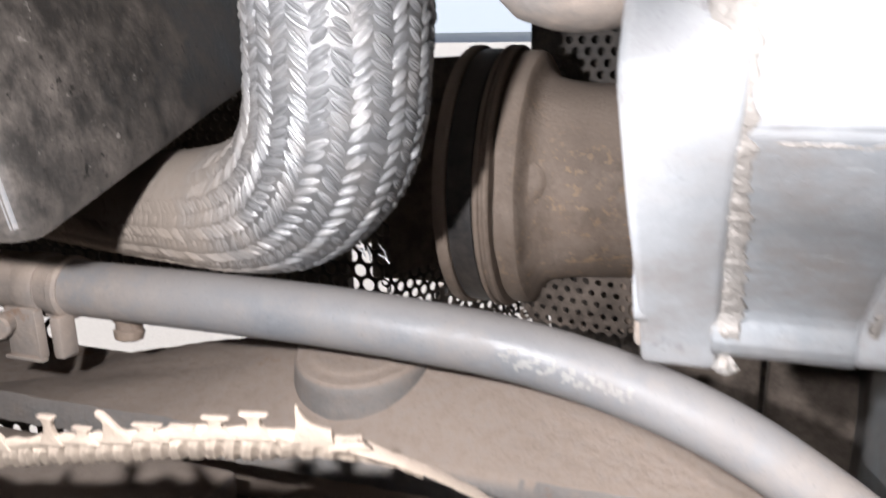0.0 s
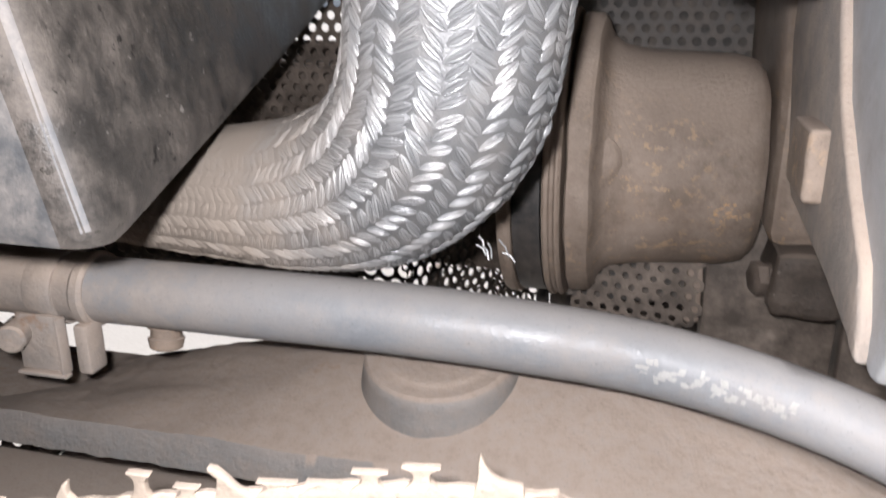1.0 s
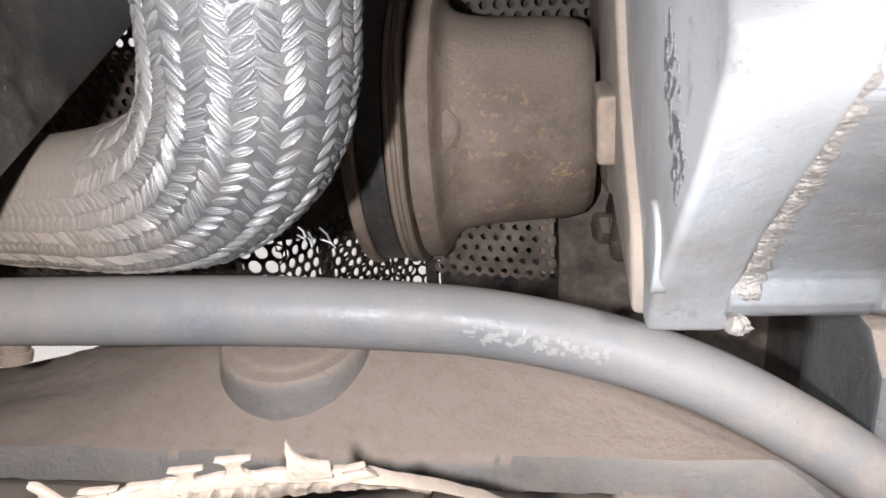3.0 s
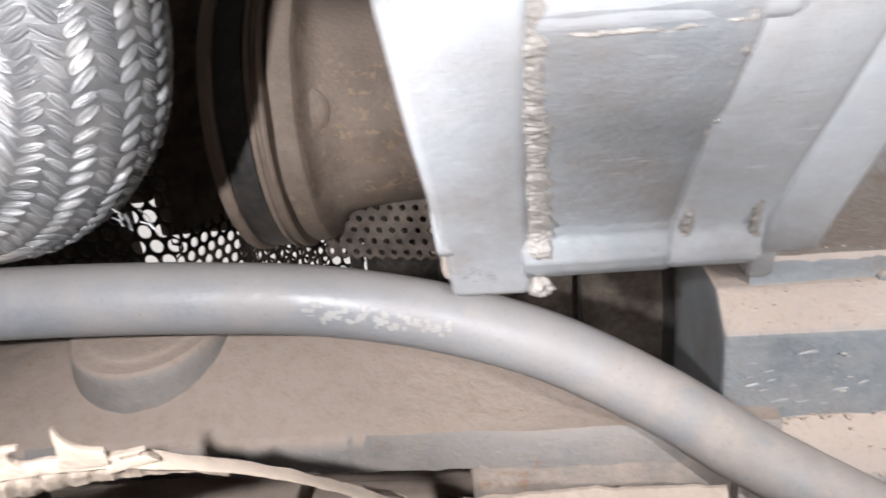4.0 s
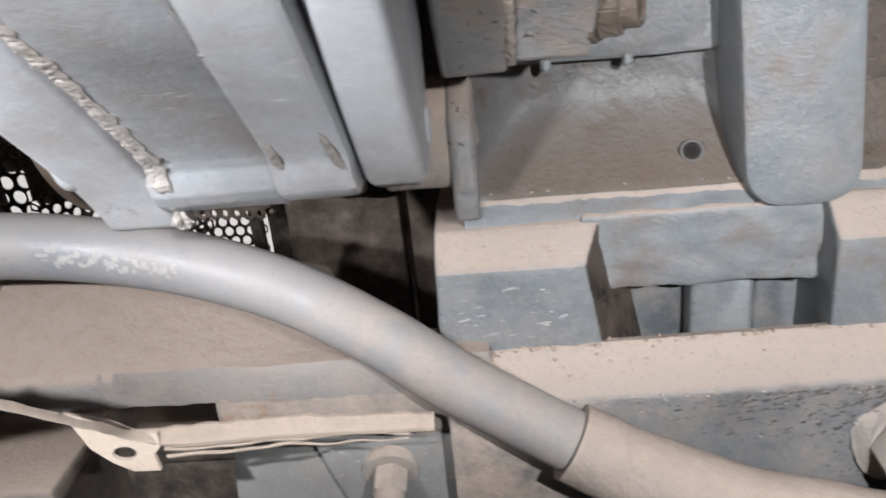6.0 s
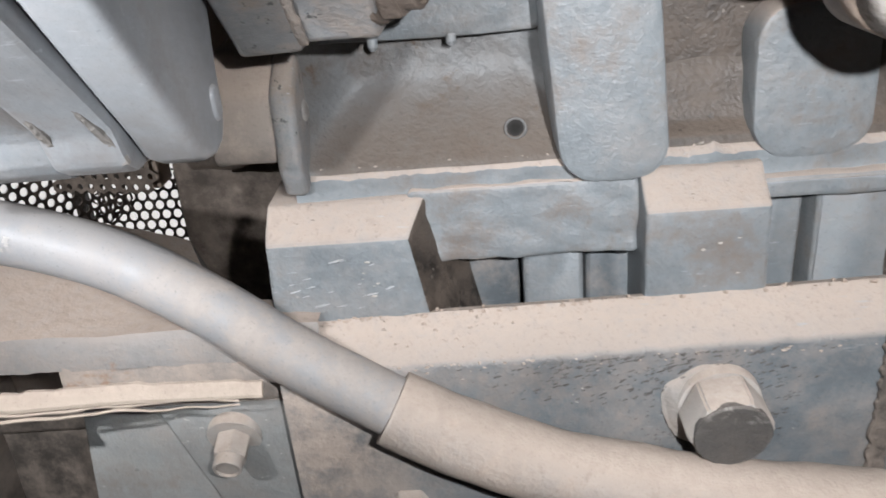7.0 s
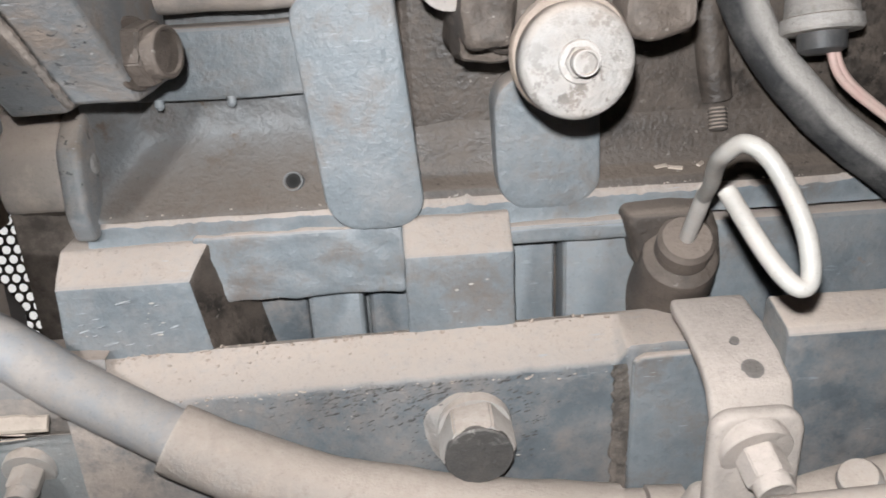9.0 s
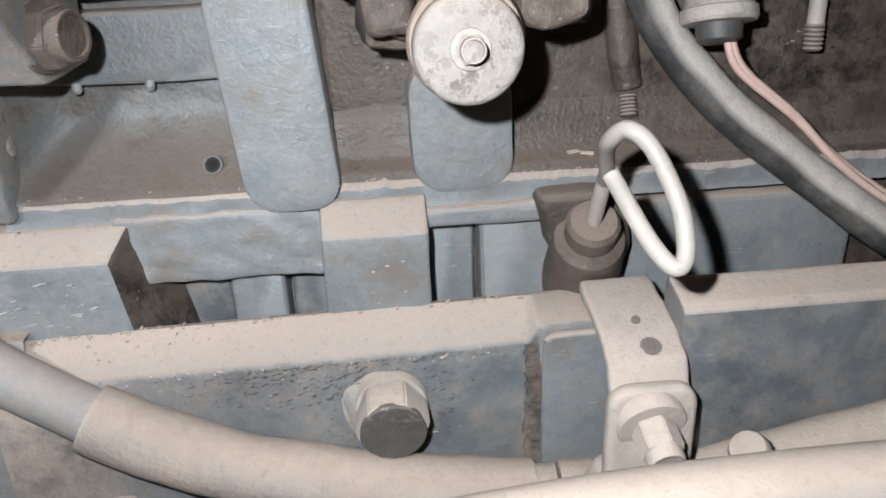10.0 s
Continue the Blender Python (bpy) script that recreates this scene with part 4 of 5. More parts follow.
# ---- black housing ----
box = thing("plastic_housing", (-0.3, 0.3, 0.87), "dusty black plastic housing with a rounded upright edge", "housing")
BX = [(-0.62, 0.196), (-0.1875, 0.1812), (-0.1835, 0.1818), (-0.181, 0.1832), (-0.1793, 0.1858), (-0.1788, 0.189), (-0.1795, 0.195), (-0.211, 0.355), (-0.24, 0.49), (-0.62, 0.49)]
bm = bmesh.new()
LV = (0.0, 0.004, 0.03, 0.09, 0.16, 0.3)
cols_ = []
for x, y in BX:
    back = max(0.0, y - 0.19)
    z0 = 0.8635 + 0.19 * back if x > -0.3 else 0.8615
    cols_.append([bm.verts.new((x - (0.25 * q if x > -0.6 else 0) - (0.002 if q == 0 and x > -0.6 else 0), y + (0.002 if q == 0 else 0), z0 + q)) for q in LV])
for A, B in zip(cols_, cols_[1:] + cols_[:1]):
    for k in range(len(LV) - 1):
        bm.faces.new((A[k], B[k], B[k + 1], A[k + 1]))
bm.faces.new([c[0] for c in cols_][::-1])
bm.faces.new([c[-1] for c in cols_])
bm.normal_update()
bm.faces.index_update()
front_ = bm.copy()
on_front = [f.index for f in bm.faces if f.calc_center_median().y < 0.1935 and f.calc_center_median().x < -0.3 and abs(f.normal.z) < 0.9]
front_.faces.ensure_lookup_table()
bmesh.ops.delete(front_, geom=[f for f in front_.faces if f.index not in on_front], context="FACES")
bmesh.ops.delete(bm, geom=[f for f in bm.faces if f.index in on_front], context="FACES")
part("shell", bm, BLACK_PLASTIC, box, sharp=50)
# pale strip paints the highlight along the rounded, dusty upright edge
part("edge_highlight", tube([Vector((-0.1829 - 0.25 * q, 0.1853, 0.8635 + q)) for q in (0.004, 0.03, 0.06, 0.09, 0.16)], 0.0028, 16, wobble=0.06), HOUSING_PALE, box, "pale dusty edge with its highlight in the colour")
part("front_panel", front_, HOUSING_PALE, box, "pale dusty scuffed front", sharp=50)

vent = part("vent_pipe", lathe([(-0.12, 0.016), (-0.02, 0.016), (-0.008, 0.0145), (-0.002, 0.0095), (0.0, 0.003)], aim((-0.186, 0.36, 0.922), (0.1, 0, -1)), 28), PUMP)
tagged(vent, "brown dusty pipe end beside the braided hose", "pipe")

# ---- grey hose, its sleeve and fittings ----
gh = thing("grey_hose", (-0.05, 0.28, 0.78), "smooth grey hose with worn white printing, sleeved at its lower end", "hose")
GH = spline([(-0.262, 0.276, 0.8128), (-0.2, 0.277, 0.8125), (-0.14, 0.28, 0.811), (-0.09, 0.283, 0.8075), (-0.05, 0.285, 0.8028), (-0.01, 0.285, 0.7938), (0.026, 0.281, 0.7822), (0.06, 0.273, 0.7655), (0.09, 0.264, 0.7475), (0.128, 0.2535, 0.7285)], 12)
cover = part("hose_cover", tube(GH, lambda f: 0.0127 - 0.0014 * max(0.0, f - 0.25) / 0.75, 36), HOSE, gh)
GS = spline([(0.127, 0.2535, 0.729), (0.143, 0.251, 0.7205), (0.165, 0.248, 0.7105), (0.2, 0.2455, 0.699), (0.25, 0.243, 0.6875), (0.305, 0.241, 0.6805)], 12)
sleeve = part("sleeve", tube(GS, 0.0144, 36, wobble=0.07), SLEEVE, gh, "dusty woven sleeve")
part("collar", tube(spline([(0.303, 0.241, 0.6805), (0.309, 0.2405, 0.68), (0.316, 0.24, 0.68)], 4), 0.0125, 28), SLEEVE, sleeve, "ridged end collar")
part("collar", tube(spline([(0.3175, 0.24, 0.68), (0.324, 0.2395, 0.68), (0.332, 0.239, 0.68)], 4), 0.0135, 28), SLEEVE, sleeve, "ridged end collar")
pipe_end = part("pipe_end", tube(spline([(-0.255, 0.276, 0.8128), (-0.3, 0.277, 0.813), (-0.4, 0.28, 0.812)], 5), 0.0134, 28), MEMBER, gh, "tan dusty metal pipe")
part("pipe_bead", lathe([(-0.003, 0.0134), (-0.0015, 0.0145), (0.0015, 0.0145), (0.003, 0.0134)], aim((-0.258, 0.276, 0.8128), (1, 0, 0)), 32), MEMBER, pipe_end)
# worn printing: short rubbed bars wrapped on the cover
fg = frames_along(GH)
rng = random.Random(3)
bm = bmesh.new()
for k in range(46, 61):
    for _ in range(3):
        p, u, v, t = fg[k]
        p = p + t * rng.uniform(-0.0015, 0.0015)
        way = Vector((0.0, -0.86, 0.12 + rng.uniform(-0.22, 0.22)))
        way = (way - t * way.dot(t)).normalized()
        up_ = t.cross(way)
        hh, ww = rng.uniform(0.0006, 0.0016), rng.uniform(0.0005, 0.0013)
        sk = rng.uniform(-0.5, 0.5)
        g_ = []
        for i in range(4):
            a = (i / 3 - 0.5) * 2 * hh / 0.0125
            dd = (way * math.cos(a) + up_ * math.sin(a)).normalized()
            g_.append([bm.verts.new(p + dd * 0.01235 + t * (ww * q + sk * a * 0.01 + rng.uniform(-0.0002, 0.0002))) for q in (-1, 1)])
        for A, B in zip(g_, g_[1:]):
            bm.faces.new((A[0], B[0], B[1], A[1]))
tagged(part("worn_print", bm, PRINT, cover, "rubbed white printing"), kind="stuff")
clampt = thing("hose_clamp", (-0.272, 0.27, 0.79), "dusty steel hose clamp with a screw housing", "clamp")
part("band", lathe([(-0.006, 0.0142), (-0.005, 0.0147), (0.005, 0.0147), (0.006, 0.0142)], aim((-0.274, 0.276, 0.8128), (1, 0, 0)), 32), MEMBER, clampt)
folded = part("folded_plate", block(-0.284, -0.2635, 0.2605, 0.2625, 0.7835, 0.8065, 0.0008, seg=2), MEMBER, clampt, "folded clamp plate")
part("plate_lip", block(-0.284, -0.2625, 0.2575, 0.2615, 0.7825, 0.7842, 0.0006), MEMBER, folded)
part("plate_lip", block(-0.2643, -0.2628, 0.2575, 0.2625, 0.7842, 0.8065, 0.0005), MEMBER, folded)
part("screw_housing", rough_up(lathe([(0, 0.0055), (0.008, 0.0055), (0.009, 0.0046), (0.0095, 0.001)], aim((-0.283, 0.261, 0.799), (0.35, -1, 0)), 18), 1, 0.0004, 200), MEMBER, clampt)
part("tab", block(-0.2605, -0.2545, 0.262, 0.272, 0.783, 0.803, 0.0015), MEMBER, clampt)
scr = part("pipe_stub", lathe([(0, 0.0072), (0.004, 0.0072), (0.0042, 0.006), (0.0075, 0.006), (0.008, 0.007), (0.012, 0.0062), (0.0128, 0.0045)], aim((-0.235, 0.284, 0.8), (0, -0.2, -1)), 20), PUMP)
tagged(scr, "dusty ridged stub under the hose", "fitting")

# ---- dust-coated cross member ----
member = thing("cross_member", (-0.1, 0.32, 0.7), "tan dust-coated steel cross member with a round boss", "beam")
bm = bmesh.new()
NX, NY = 240, 60
grid = []
for i in range(NX + 1):
    x = -0.392 + 0.492 * i / NX
    if i < 3:
        x += 0.0012 * (3 - i) * math.sin(i * 7)
    col = []
    for j in range(NY + 1):
        f = j / NY
        ridge = 0.787 if x > -0.13 else 0.787 - (-0.13 - x) * 0.245
        if x > -0.06:
            ridge = max(0.757, 0.787 - (x + 0.06) * 0.31)
        y = 0.272 + (0.075 - 0.058 * min(1.0, max(0.0, (x - 0.028) / 0.03))) * f
        z = 0.756 + (ridge - 0.756) * math.sin(f * math.pi / 2) ** 1.05
        z += 0.0014 * noise.noise(Vector((x * 30, y * 40, 1.0))) + 0.0004 * noise.noise(Vector((x * 160, y * 160, 4.0)))
        col.append(bm.verts.new((x, y, z)))
    rag = 0.0012 * noise.noise(Vector((x * 130, 2.0, 0)))
    low = [bm.verts.new((x, 0.2705 + 0.0006 * noise.noise(Vector((x * 40, 0, q))), q)) for q in (0.75, 0.7415 + rag)]
    back = [bm.verts.new((x, 0.2745, 0.7415 + rag)), bm.verts.new((x, 0.276, 0.75)), bm.verts.new((x, 0.36 - 0.062 * min(1.0, max(0.0, (x - 0.028) / 0.03)), 0.74))]
    grid.append(back[::-1] + low[::-1] + col)
for A, B in zip(grid, grid[1:]):
    for k in range(len(A) - 1):
        bm.faces.new((A[k], B[k], B[k + 1], A[k + 1]))
    bm.faces.new((A[-1], B[-1], B[0], A[0]))
beam_body = part("beam_body", bm, BEAM, member, sharp=50)
part("round_boss", rough_up(lathe([(-0.02, 0.034), (-0.001, 0.0328), (0.001, 0.0322), (0.0098, 0.0306), (0.0115, 0.029), (0.0118, 0.0235), (0.0124, 0.0226), (0.0128, 0.0205)], aim((-0.1325, 0.3145, 0.774), (0, -0.22, 0.97)), 56), 1, 0.0005, 60), BEAM, beam_body, "round raised boss with a grey side")
part("beam_foot", rough_up(block(-0.006, 0.088, 0.2705, 0.3, 0.722, 0.752, 0.003), 5, 0.0015, 60), MEMBER, member, "dusty foot with rusty patches")

lowb = thing("lower_bracket", (0.04, 0.29, 0.66), "blue-grey bracket plates with a flanged bolt", "bracket")
part("plate", rough_up(solid([(-0.005, 0.718), (0.03, 0.718), (0.052, 0.66), (0.052, 0.6), (-0.02, 0.6)], "y", 0.277, 0.3, 0.001), 2, 0.0006, 60), LOWER, lowb)
part("plate", rough_up(solid([(0.028, 0.722), (0.12, 0.722), (0.15, 0.6), (0.052, 0.6), (0.05, 0.66)], "y", 0.272, 0.3, 0.001), 2, 0.0006, 60), LOWER, lowb)
hex_bolt("flange_bolt", (0.058, 0.272, 0.7055), (0, -1, -0.3), 0.0125, 0.012, "small dusty flanged bolt on the lower bracket", 15, 1.55, cup=1.0)
hex_bolt("flange_bolt", (0.128, 0.268, 0.672), (0, -1, 0.1), 0.0155, 0.013, "tan dusty bolt below the sleeve", 0, 1.2)
base = thing("lower_casting", (-0.13, 0.3, 0.62), "tan dusty casting below the cross member", "casting")
part("casting_body", rough_up(block(-0.172, -0.088, 0.279, 0.36, 0.62, 0.69, 0.004), 3, 0.001, 40), MEMBER, base)
part("top_flange", rough_up(block(-0.175, -0.085, 0.275, 0.36, 0.6895, 0.7, 0.002), 3, 0.001, 60), MEMBER, base)
tray = thing("lower_tray", (-0.12, 0.37, 0.56), "dark dirty tray below the cross member", "tray")
part("tray_body", rough_up(block(-0.37, 0.12, 0.335, 0.42, 0.56, 0.672, 0.004), 4, 0.003, 30), DARK_IRON, tray)
part("tray_lip", rough_up(block(-0.37, 0.12, 0.33, 0.345, 0.668, 0.68, 0.002), 4, 0.0012, 60), DARK_IRON, tray)
duct = thing("lower_duct", (-0.35, 0.27, 0.64), "grey dusty duct below the cross member", "duct")
part("duct_body", rough_up(block(-0.5, -0.2, 0.242, 0.3, 0.64, 0.7, 0.008, seg=3), 3, 0.002, 30), EDGE_GREY, duct)
part("duct_cover", rough_up(block(-0.5, -0.198, 0.24, 0.302, 0.6995, 0.716, 0.004, seg=3), 3, 0.0012, 40), EDGE_GREY, duct)

# ---- torn cream strip ----
strip = thing("torn_strip", (-0.1, 0.2, 0.79), "torn cream edging strip with ragged teeth and frayed fibres", "strip")
SP = spline([(-0.36, 0.18, 0.745), (-0.27, 0.172, 0.776), (-0.2, 0.168, 0.8), (-0.15, 0.171, 0.81), (-0.11, 0.177, 0.815), (-0.075, 0.184, 0.8135), (-0.048, 0.202, 0.794), (-0.026, 0.223, 0.767), (-0.013, 0.235, 0.7525), (0.03, 0.246, 0.746), (0.079, 0.256, 0.7385)], 16)
UPW = Vector((0.0, -0.12, 0.99)).normalized()
sfr = frames_along(SP)
bm = bmesh.new()
rows_ = []
rng = random.Random(8)
for k, p in enumerate(SP):
    hi = 0.0024 + 0.0014 * noise.noise(p * 170)
    thin = max(0.0, min(1.0, (k - 82) / 8)) * max(0.0, min(1.0, (130 - k) / 8))
    hi *= 1 - 0.5 * thin
    late = max(0.0, min(1.0, (k - 126) / 6))
    hi += 0.0012 * late * (1 - max(0.0, (k - 146) / 16))
    lo = 0.0026 - 0.0014 * thin + 0.0012 * late
    rib = 0.0004 * noise.noise(p * 300)
    tw = max(0.0, min(1.0, (k - 72) / 18))
    up_k = UPW.lerp(Vector((0, 0.62, 0.78)), tw).normalized()
    rows_.append([bm.verts.new(p + Vector((0, o, 0)) + up_k * h) for o, h in ((0, hi), (-0.0007, hi * 0.3), (-0.0004 + rib, -lo * 0.5), (0.001 + rib, -lo), (0.0022, -lo), (0.002, 0), (0.0014, hi))])
for A, B in zip(rows_, rows_[1:]):
    for k in range(7):
        bm.faces.new((A[k], B[k], B[(k + 1) % 7], A[(k + 1) % 7]))
bm.faces.new(rows_[0])
bm.faces.new(rows_[-1][::-1])
band = part("band", bm, CREAM, strip)
for drop, r_ in ((0.0052, 0.0011), (0.0078, 0.0008)):
    low_ = [p + Vector((0, 0.0012, -drop + 0.0012 * noise.noise(p * 90 + Vector((drop * 900, 0, 0))))) for p in SP[129:158]]
    part("split_layer", tube(low_, lambda f, r_=r_: r_ * (1 - 0.6 * f), 8, wobble=0.4), CREAM, band, "split layer of the strip")

# the strip's pleated face, falling away below the torn edge
SHEET = Vector((-0.05, 0.3, -0.95)).normalized()
run = [0.0]
for p, q in zip(SP, SP[1:]):
    run.append(run[-1] + (q - p).length)


def along_strip(d):
    k = min(max(0, int(np.searchsorted(run, d)) - 1), len(SP) - 2)
    return SP[k].lerp(SP[k + 1], (d - run[k]) / (run[k + 1] - run[k]))


bm = bmesh.new()
U0, U1, PLEAT = run[10], run[90], 0.0058
grid = []
for i in range(int((U1 - U0) / PLEAT * 9) + 1):
    d = U0 + i * PLEAT / 9
    p = along_strip(d)
    fade = max(0.2, min(1.0, (U1 - d) / 0.05))
    wave = math.sin(2 * math.pi * (d / PLEAT + 0.25 * noise.noise(p * 40)))
    fold = 0.002 * fade * (1 - max(0.0, -wave) ** 0.7 - 0.25 * max(0.0, wave)) * (0.8 + 0.4 * noise.noise(p * 60))
    col = []
    for r in range(9):
        w_ = (r / 8) * 0.0098 * fade * (1 + 0.1 * noise.noise(p * 150))
        out_ = min(1.0, r / 2.5)
        q = p + Vector((0, 0.0004, -0.001)) + SHEET * w_ + Vector((-0.3 * w_, 0, 0)) + Vector((0, 1, 0.1)) * (w_ * w_ * 16.0 - fold * out_ * 0.9)
        col.append(bm.verts.new(q + Vector((0, 0.0005 * noise.noise(q * 240), 0))))
    grid.append(col)
for A, B in zip(grid, grid[1:]):
    for j in range(len(A) - 1):
        bm.faces.new((A[j], B[j], B[j + 1], A[j + 1]))
thick = bmesh.ops.extrude_face_region(bm, geom=bm.faces[:])
for e in thick["geom"]:
    if isinstance(e, bmesh.types.BMVert):
        e.co += Vector((0, 0.0008, -0.0003))
bmesh.ops.recalc_face_normals(bm, faces=bm.faces)
part("pleated_face", bm, CREAM, band, "pleated cream face below the torn edge")


def web(w, h, lean=0.0, cut=0.0):
    """The torn web between two holes: waisted, with a flat flared head."""
    half = ((1.7, 0.0), (1.05, 0.12), (0.62, 0.34), (0.52, 0.55), (0.6, 0.76), (1.0, 0.9), (1.28, 0.93), (1.25, 1.0))
    out_ = [(-a * w + lean * b * h, b * h) for a, b in half]
    return out_ + [((a - (cut if b > 0.85 else 0)) * w + lean * b * h, b * h * (1 - 0.12 * cut)) for a, b in half[::-1]]


TEETH = ((36, [(-0.004, 0), (-0.002, 0.004), (-0.0005, 0.0065), (0.0012, 0.0095), (0.0028, 0.0102), (0.002, 0.0078), (0.0016, 0.005), (0.0035, 0.002), (0.006, 0)]),
         (42.5, web(0.0031, 0.0115, 0.1, 0.2)), (46.5, web(0.0036, 0.0048, 0.2, 0.4)),
         (50, [(-0.0045, 0), (-0.0028, 0.0035), (-0.0022, 0.007), (-0.0046, 0.0098), (-0.0044, 0.0114), (-0.0018, 0.0108), (0.001, 0.0072), (0.0035, 0.0035), (0.0075, 0.0018), (0.008, 0)]),
         (54.5, web(0.0046, 0.0042, 0.0, 0.0)), (59, web(0.0052, 0.003, 0.3, 0.5)), (63, web(0.0042, 0.0068, 0.1, 0.1)),
         (68, web(0.0042, 0.0088, 0.0, 0.0)),
         (74, [(-0.0035, 0), (-0.0016, 0.006), (-0.0015, 0.0105), (-0.0008, 0.0145), (0.0002, 0.011), (0.0018, 0.0075), (0.0045, 0.0048), (0.0075, 0.0036), (0.0105, 0.0028), (0.011, 0)]),
         (80, web(0.0044, 0.0026, 0.1, 0.3)), (30, web(0.004, 0.006, 0.1, 0.2)), (24, web(0.0042, 0.005)), (18, web(0.0036, 0.007)))
for k, outline in TEETH:
    p, u, v, t = sfr[int(k)]
    if k != int(k):
        p = p.lerp(sfr[int(k) + 1][0], k - int(k))
    t = (t - UPW * t.dot(UPW)).normalized()
    out = UPW.cross(t)
    m_ = Matrix(((t.x, UPW.x, out.x, p.x), (t.y, UPW.y, out.y, p.y), (t.z, UPW.z, out.z, p.z), (0, 0, 0, 1)))
    part("tooth", solid([(a * 0.8, b * 0.72 + (0.0014 if b else -0.0008)) for a, b in outline], "z", -0.0011, 0.0009, 0.0004, 2, m_), CREAM, band)

# the torn tab with a round hole that hangs off the strip's bend
bm = bmesh.new()
TAB = [(-0.03, 0.011), (-0.022, -0.0015), (-0.015, -0.0065), (-0.008, -0.0098), (0.0012, -0.0098), (-0.0003, -0.0045), (0.0022, -0.0015), (0.0018, 0.0028), (-0.006, 0.0036), (-0.016, 0.008)]
loops = ([(x, z) for x, z in TAB], [(-0.0105 + 0.0042 * math.cos(a), -0.0035 + 0.0024 * math.sin(a)) for a in [2 * math.pi * k / 18 for k in range(18)]])
for lp in loops:
    vs = [bm.verts.new((x - 0.013, 0.2345 + 0.25 * z, 0.7515 + z)) for x, z in lp]
    for k in range(len(vs)):
        bm.edges.new((vs[k], vs[(k + 1) % len(vs)]))
bmesh.ops.triangle_fill(bm, edges=bm.edges[:], use_beauty=True)
thick = bmesh.ops.extrude_face_region(bm, geom=bm.faces[:])
for e in thick["geom"]:
    if isinstance(e, bmesh.types.BMVert):
        e.co += Vector((0.0002, 0.0012, 0.0004))
part("torn_tab", bm, CREAM, band, "torn tab with a round hole")

# ---- pulley and pump housing ----
pul = thing("belt_pulley", (-0.1, 0.47, 0.75), "brown dusty pump housing with a pulley and black belt", "pulley")
xm = aim((0, 0.472, 0.834), (1, 0, 0))
housing = part("housing", rough_up(lathe([(-0.0955, 0.03), (-0.0955, 0.073), (-0.0945, 0.0745), (-0.087, 0.0745), (-0.0845, 0.0735), (-0.083, 0.071), (-0.0815, 0.0665), (-0.079, 0.0622), (-0.0755, 0.0597), (-0.07, 0.0582), (-0.06, 0.0566), (-0.02, 0.0548), (-0.009, 0.052), (-0.0045, 0.047), (-0.0035, 0.02)], xm, 72), 1, 0.001, 40), PUMP, pul)
part("bump", rough_up(lathe([(-0.006, 0.0135), (0.0005, 0.0115), (0.0022, 0.0085), (0.0028, 0.003)], aim((-0.082, 0.4125, 0.8435), (0.1, -1, 0.1)), 24), 1, 0.0005, 90), PUMP, housing)
pulley_rim = part("pulley_rim", lathe([(-0.1058, 0.05), (-0.1058, 0.0765), (-0.1045, 0.0778), (-0.1028, 0.0778), (-0.102, 0.0765), (-0.1005, 0.0765), (-0.0995, 0.0778), (-0.0985, 0.0778), (-0.0972, 0.0765), (-0.097, 0.05)], xm, 72), PUMP, pul)
part("belt", lathe([(-0.12, 0.05), (-0.12, 0.0755), (-0.1165, 0.0758), (-0.1095, 0.0758), (-0.1068, 0.0755), (-0.1065, 0.05)], xm, 72), BELT, pulley_rim, "black rubber belt")
part("pulley_back", lathe([(-0.1275, 0.05), (-0.1275, 0.0768), (-0.126, 0.0778), (-0.122, 0.0778), (-0.1207, 0.0768), (-0.1207, 0.05)], xm, 72), PUMP, pul)
rear = thing("rear_casting", (0.03, 0.5, 0.78), "brown dusty casting and bolts behind the mount", "casting")
part("cover", rough_up(block(0.0, 0.07, 0.43, 0.6, 0.8, 1.1, 0.008), 4, 0.004, 30), PUMP, rear)
part("bolt_boss", rough_up(block(0.004, 0.037, 0.424, 0.47, 0.766, 0.8, 0.004, seg=3), 3, 0.003, 70), DIRTY_CAST, rear, "dirty cast boss")
part("bolt_end", lathe([(-0.02, 0.0072), (0.0, 0.0072), (0.001, 0.0085), (0.006, 0.0085), (0.0068, 0.007), (0.007, 0.001)], aim((0.002, 0.436, 0.783), (-0.95, -0.3, 0)), 6), DIRTY_CAST, rear)
pan = thing("back_panel", (0.0, 0.55, 0.6), "brown dusty sheet panels behind the pulley", "panel")
for x0, x1, y in ((-0.024, 0.0472, 0.47), (0.0502, 0.16, 0.474)):
    part("sheet", rough_up(block(x0, x1, y, y + 0.02, 0.5, 0.82, 0.003), 2, 0.002, 30), GUARD_TAN, pan)
part("post", block(-0.034, -0.0255, 0.455, 0.475, 0.747, 0.82, 0.002), PUMP, pan, "narrow dusty post")

# ---- perforated guards ----
shade = thing("inner_panel", (-0.4, 0.56, 0.7), "brown dusty inner panels behind the guard", "panel")
part("sheet", rough_up(block(-0.75, -0.262, 0.555, 0.575, 0.695, 0.872, 0.003), 3, 0.003, 20), GUARD_TAN, shade)
part("sheet", rough_up(block(-0.33, -0.262, 0.6, 0.62, 0.744, 0.885, 0.003), 3, 0.003, 20), GUARD_TAN, shade)
part("sheet", rough_up(block(-0.259, -0.12, 0.6, 0.62, 0.716, 0.885, 0.003), 3, 0.003, 20), GUARD_TAN, shade)
guard = thing("perforated_guard", (-0.3, 0.53, 0.6), "dark perforated steel guard with daylight behind", "guard")
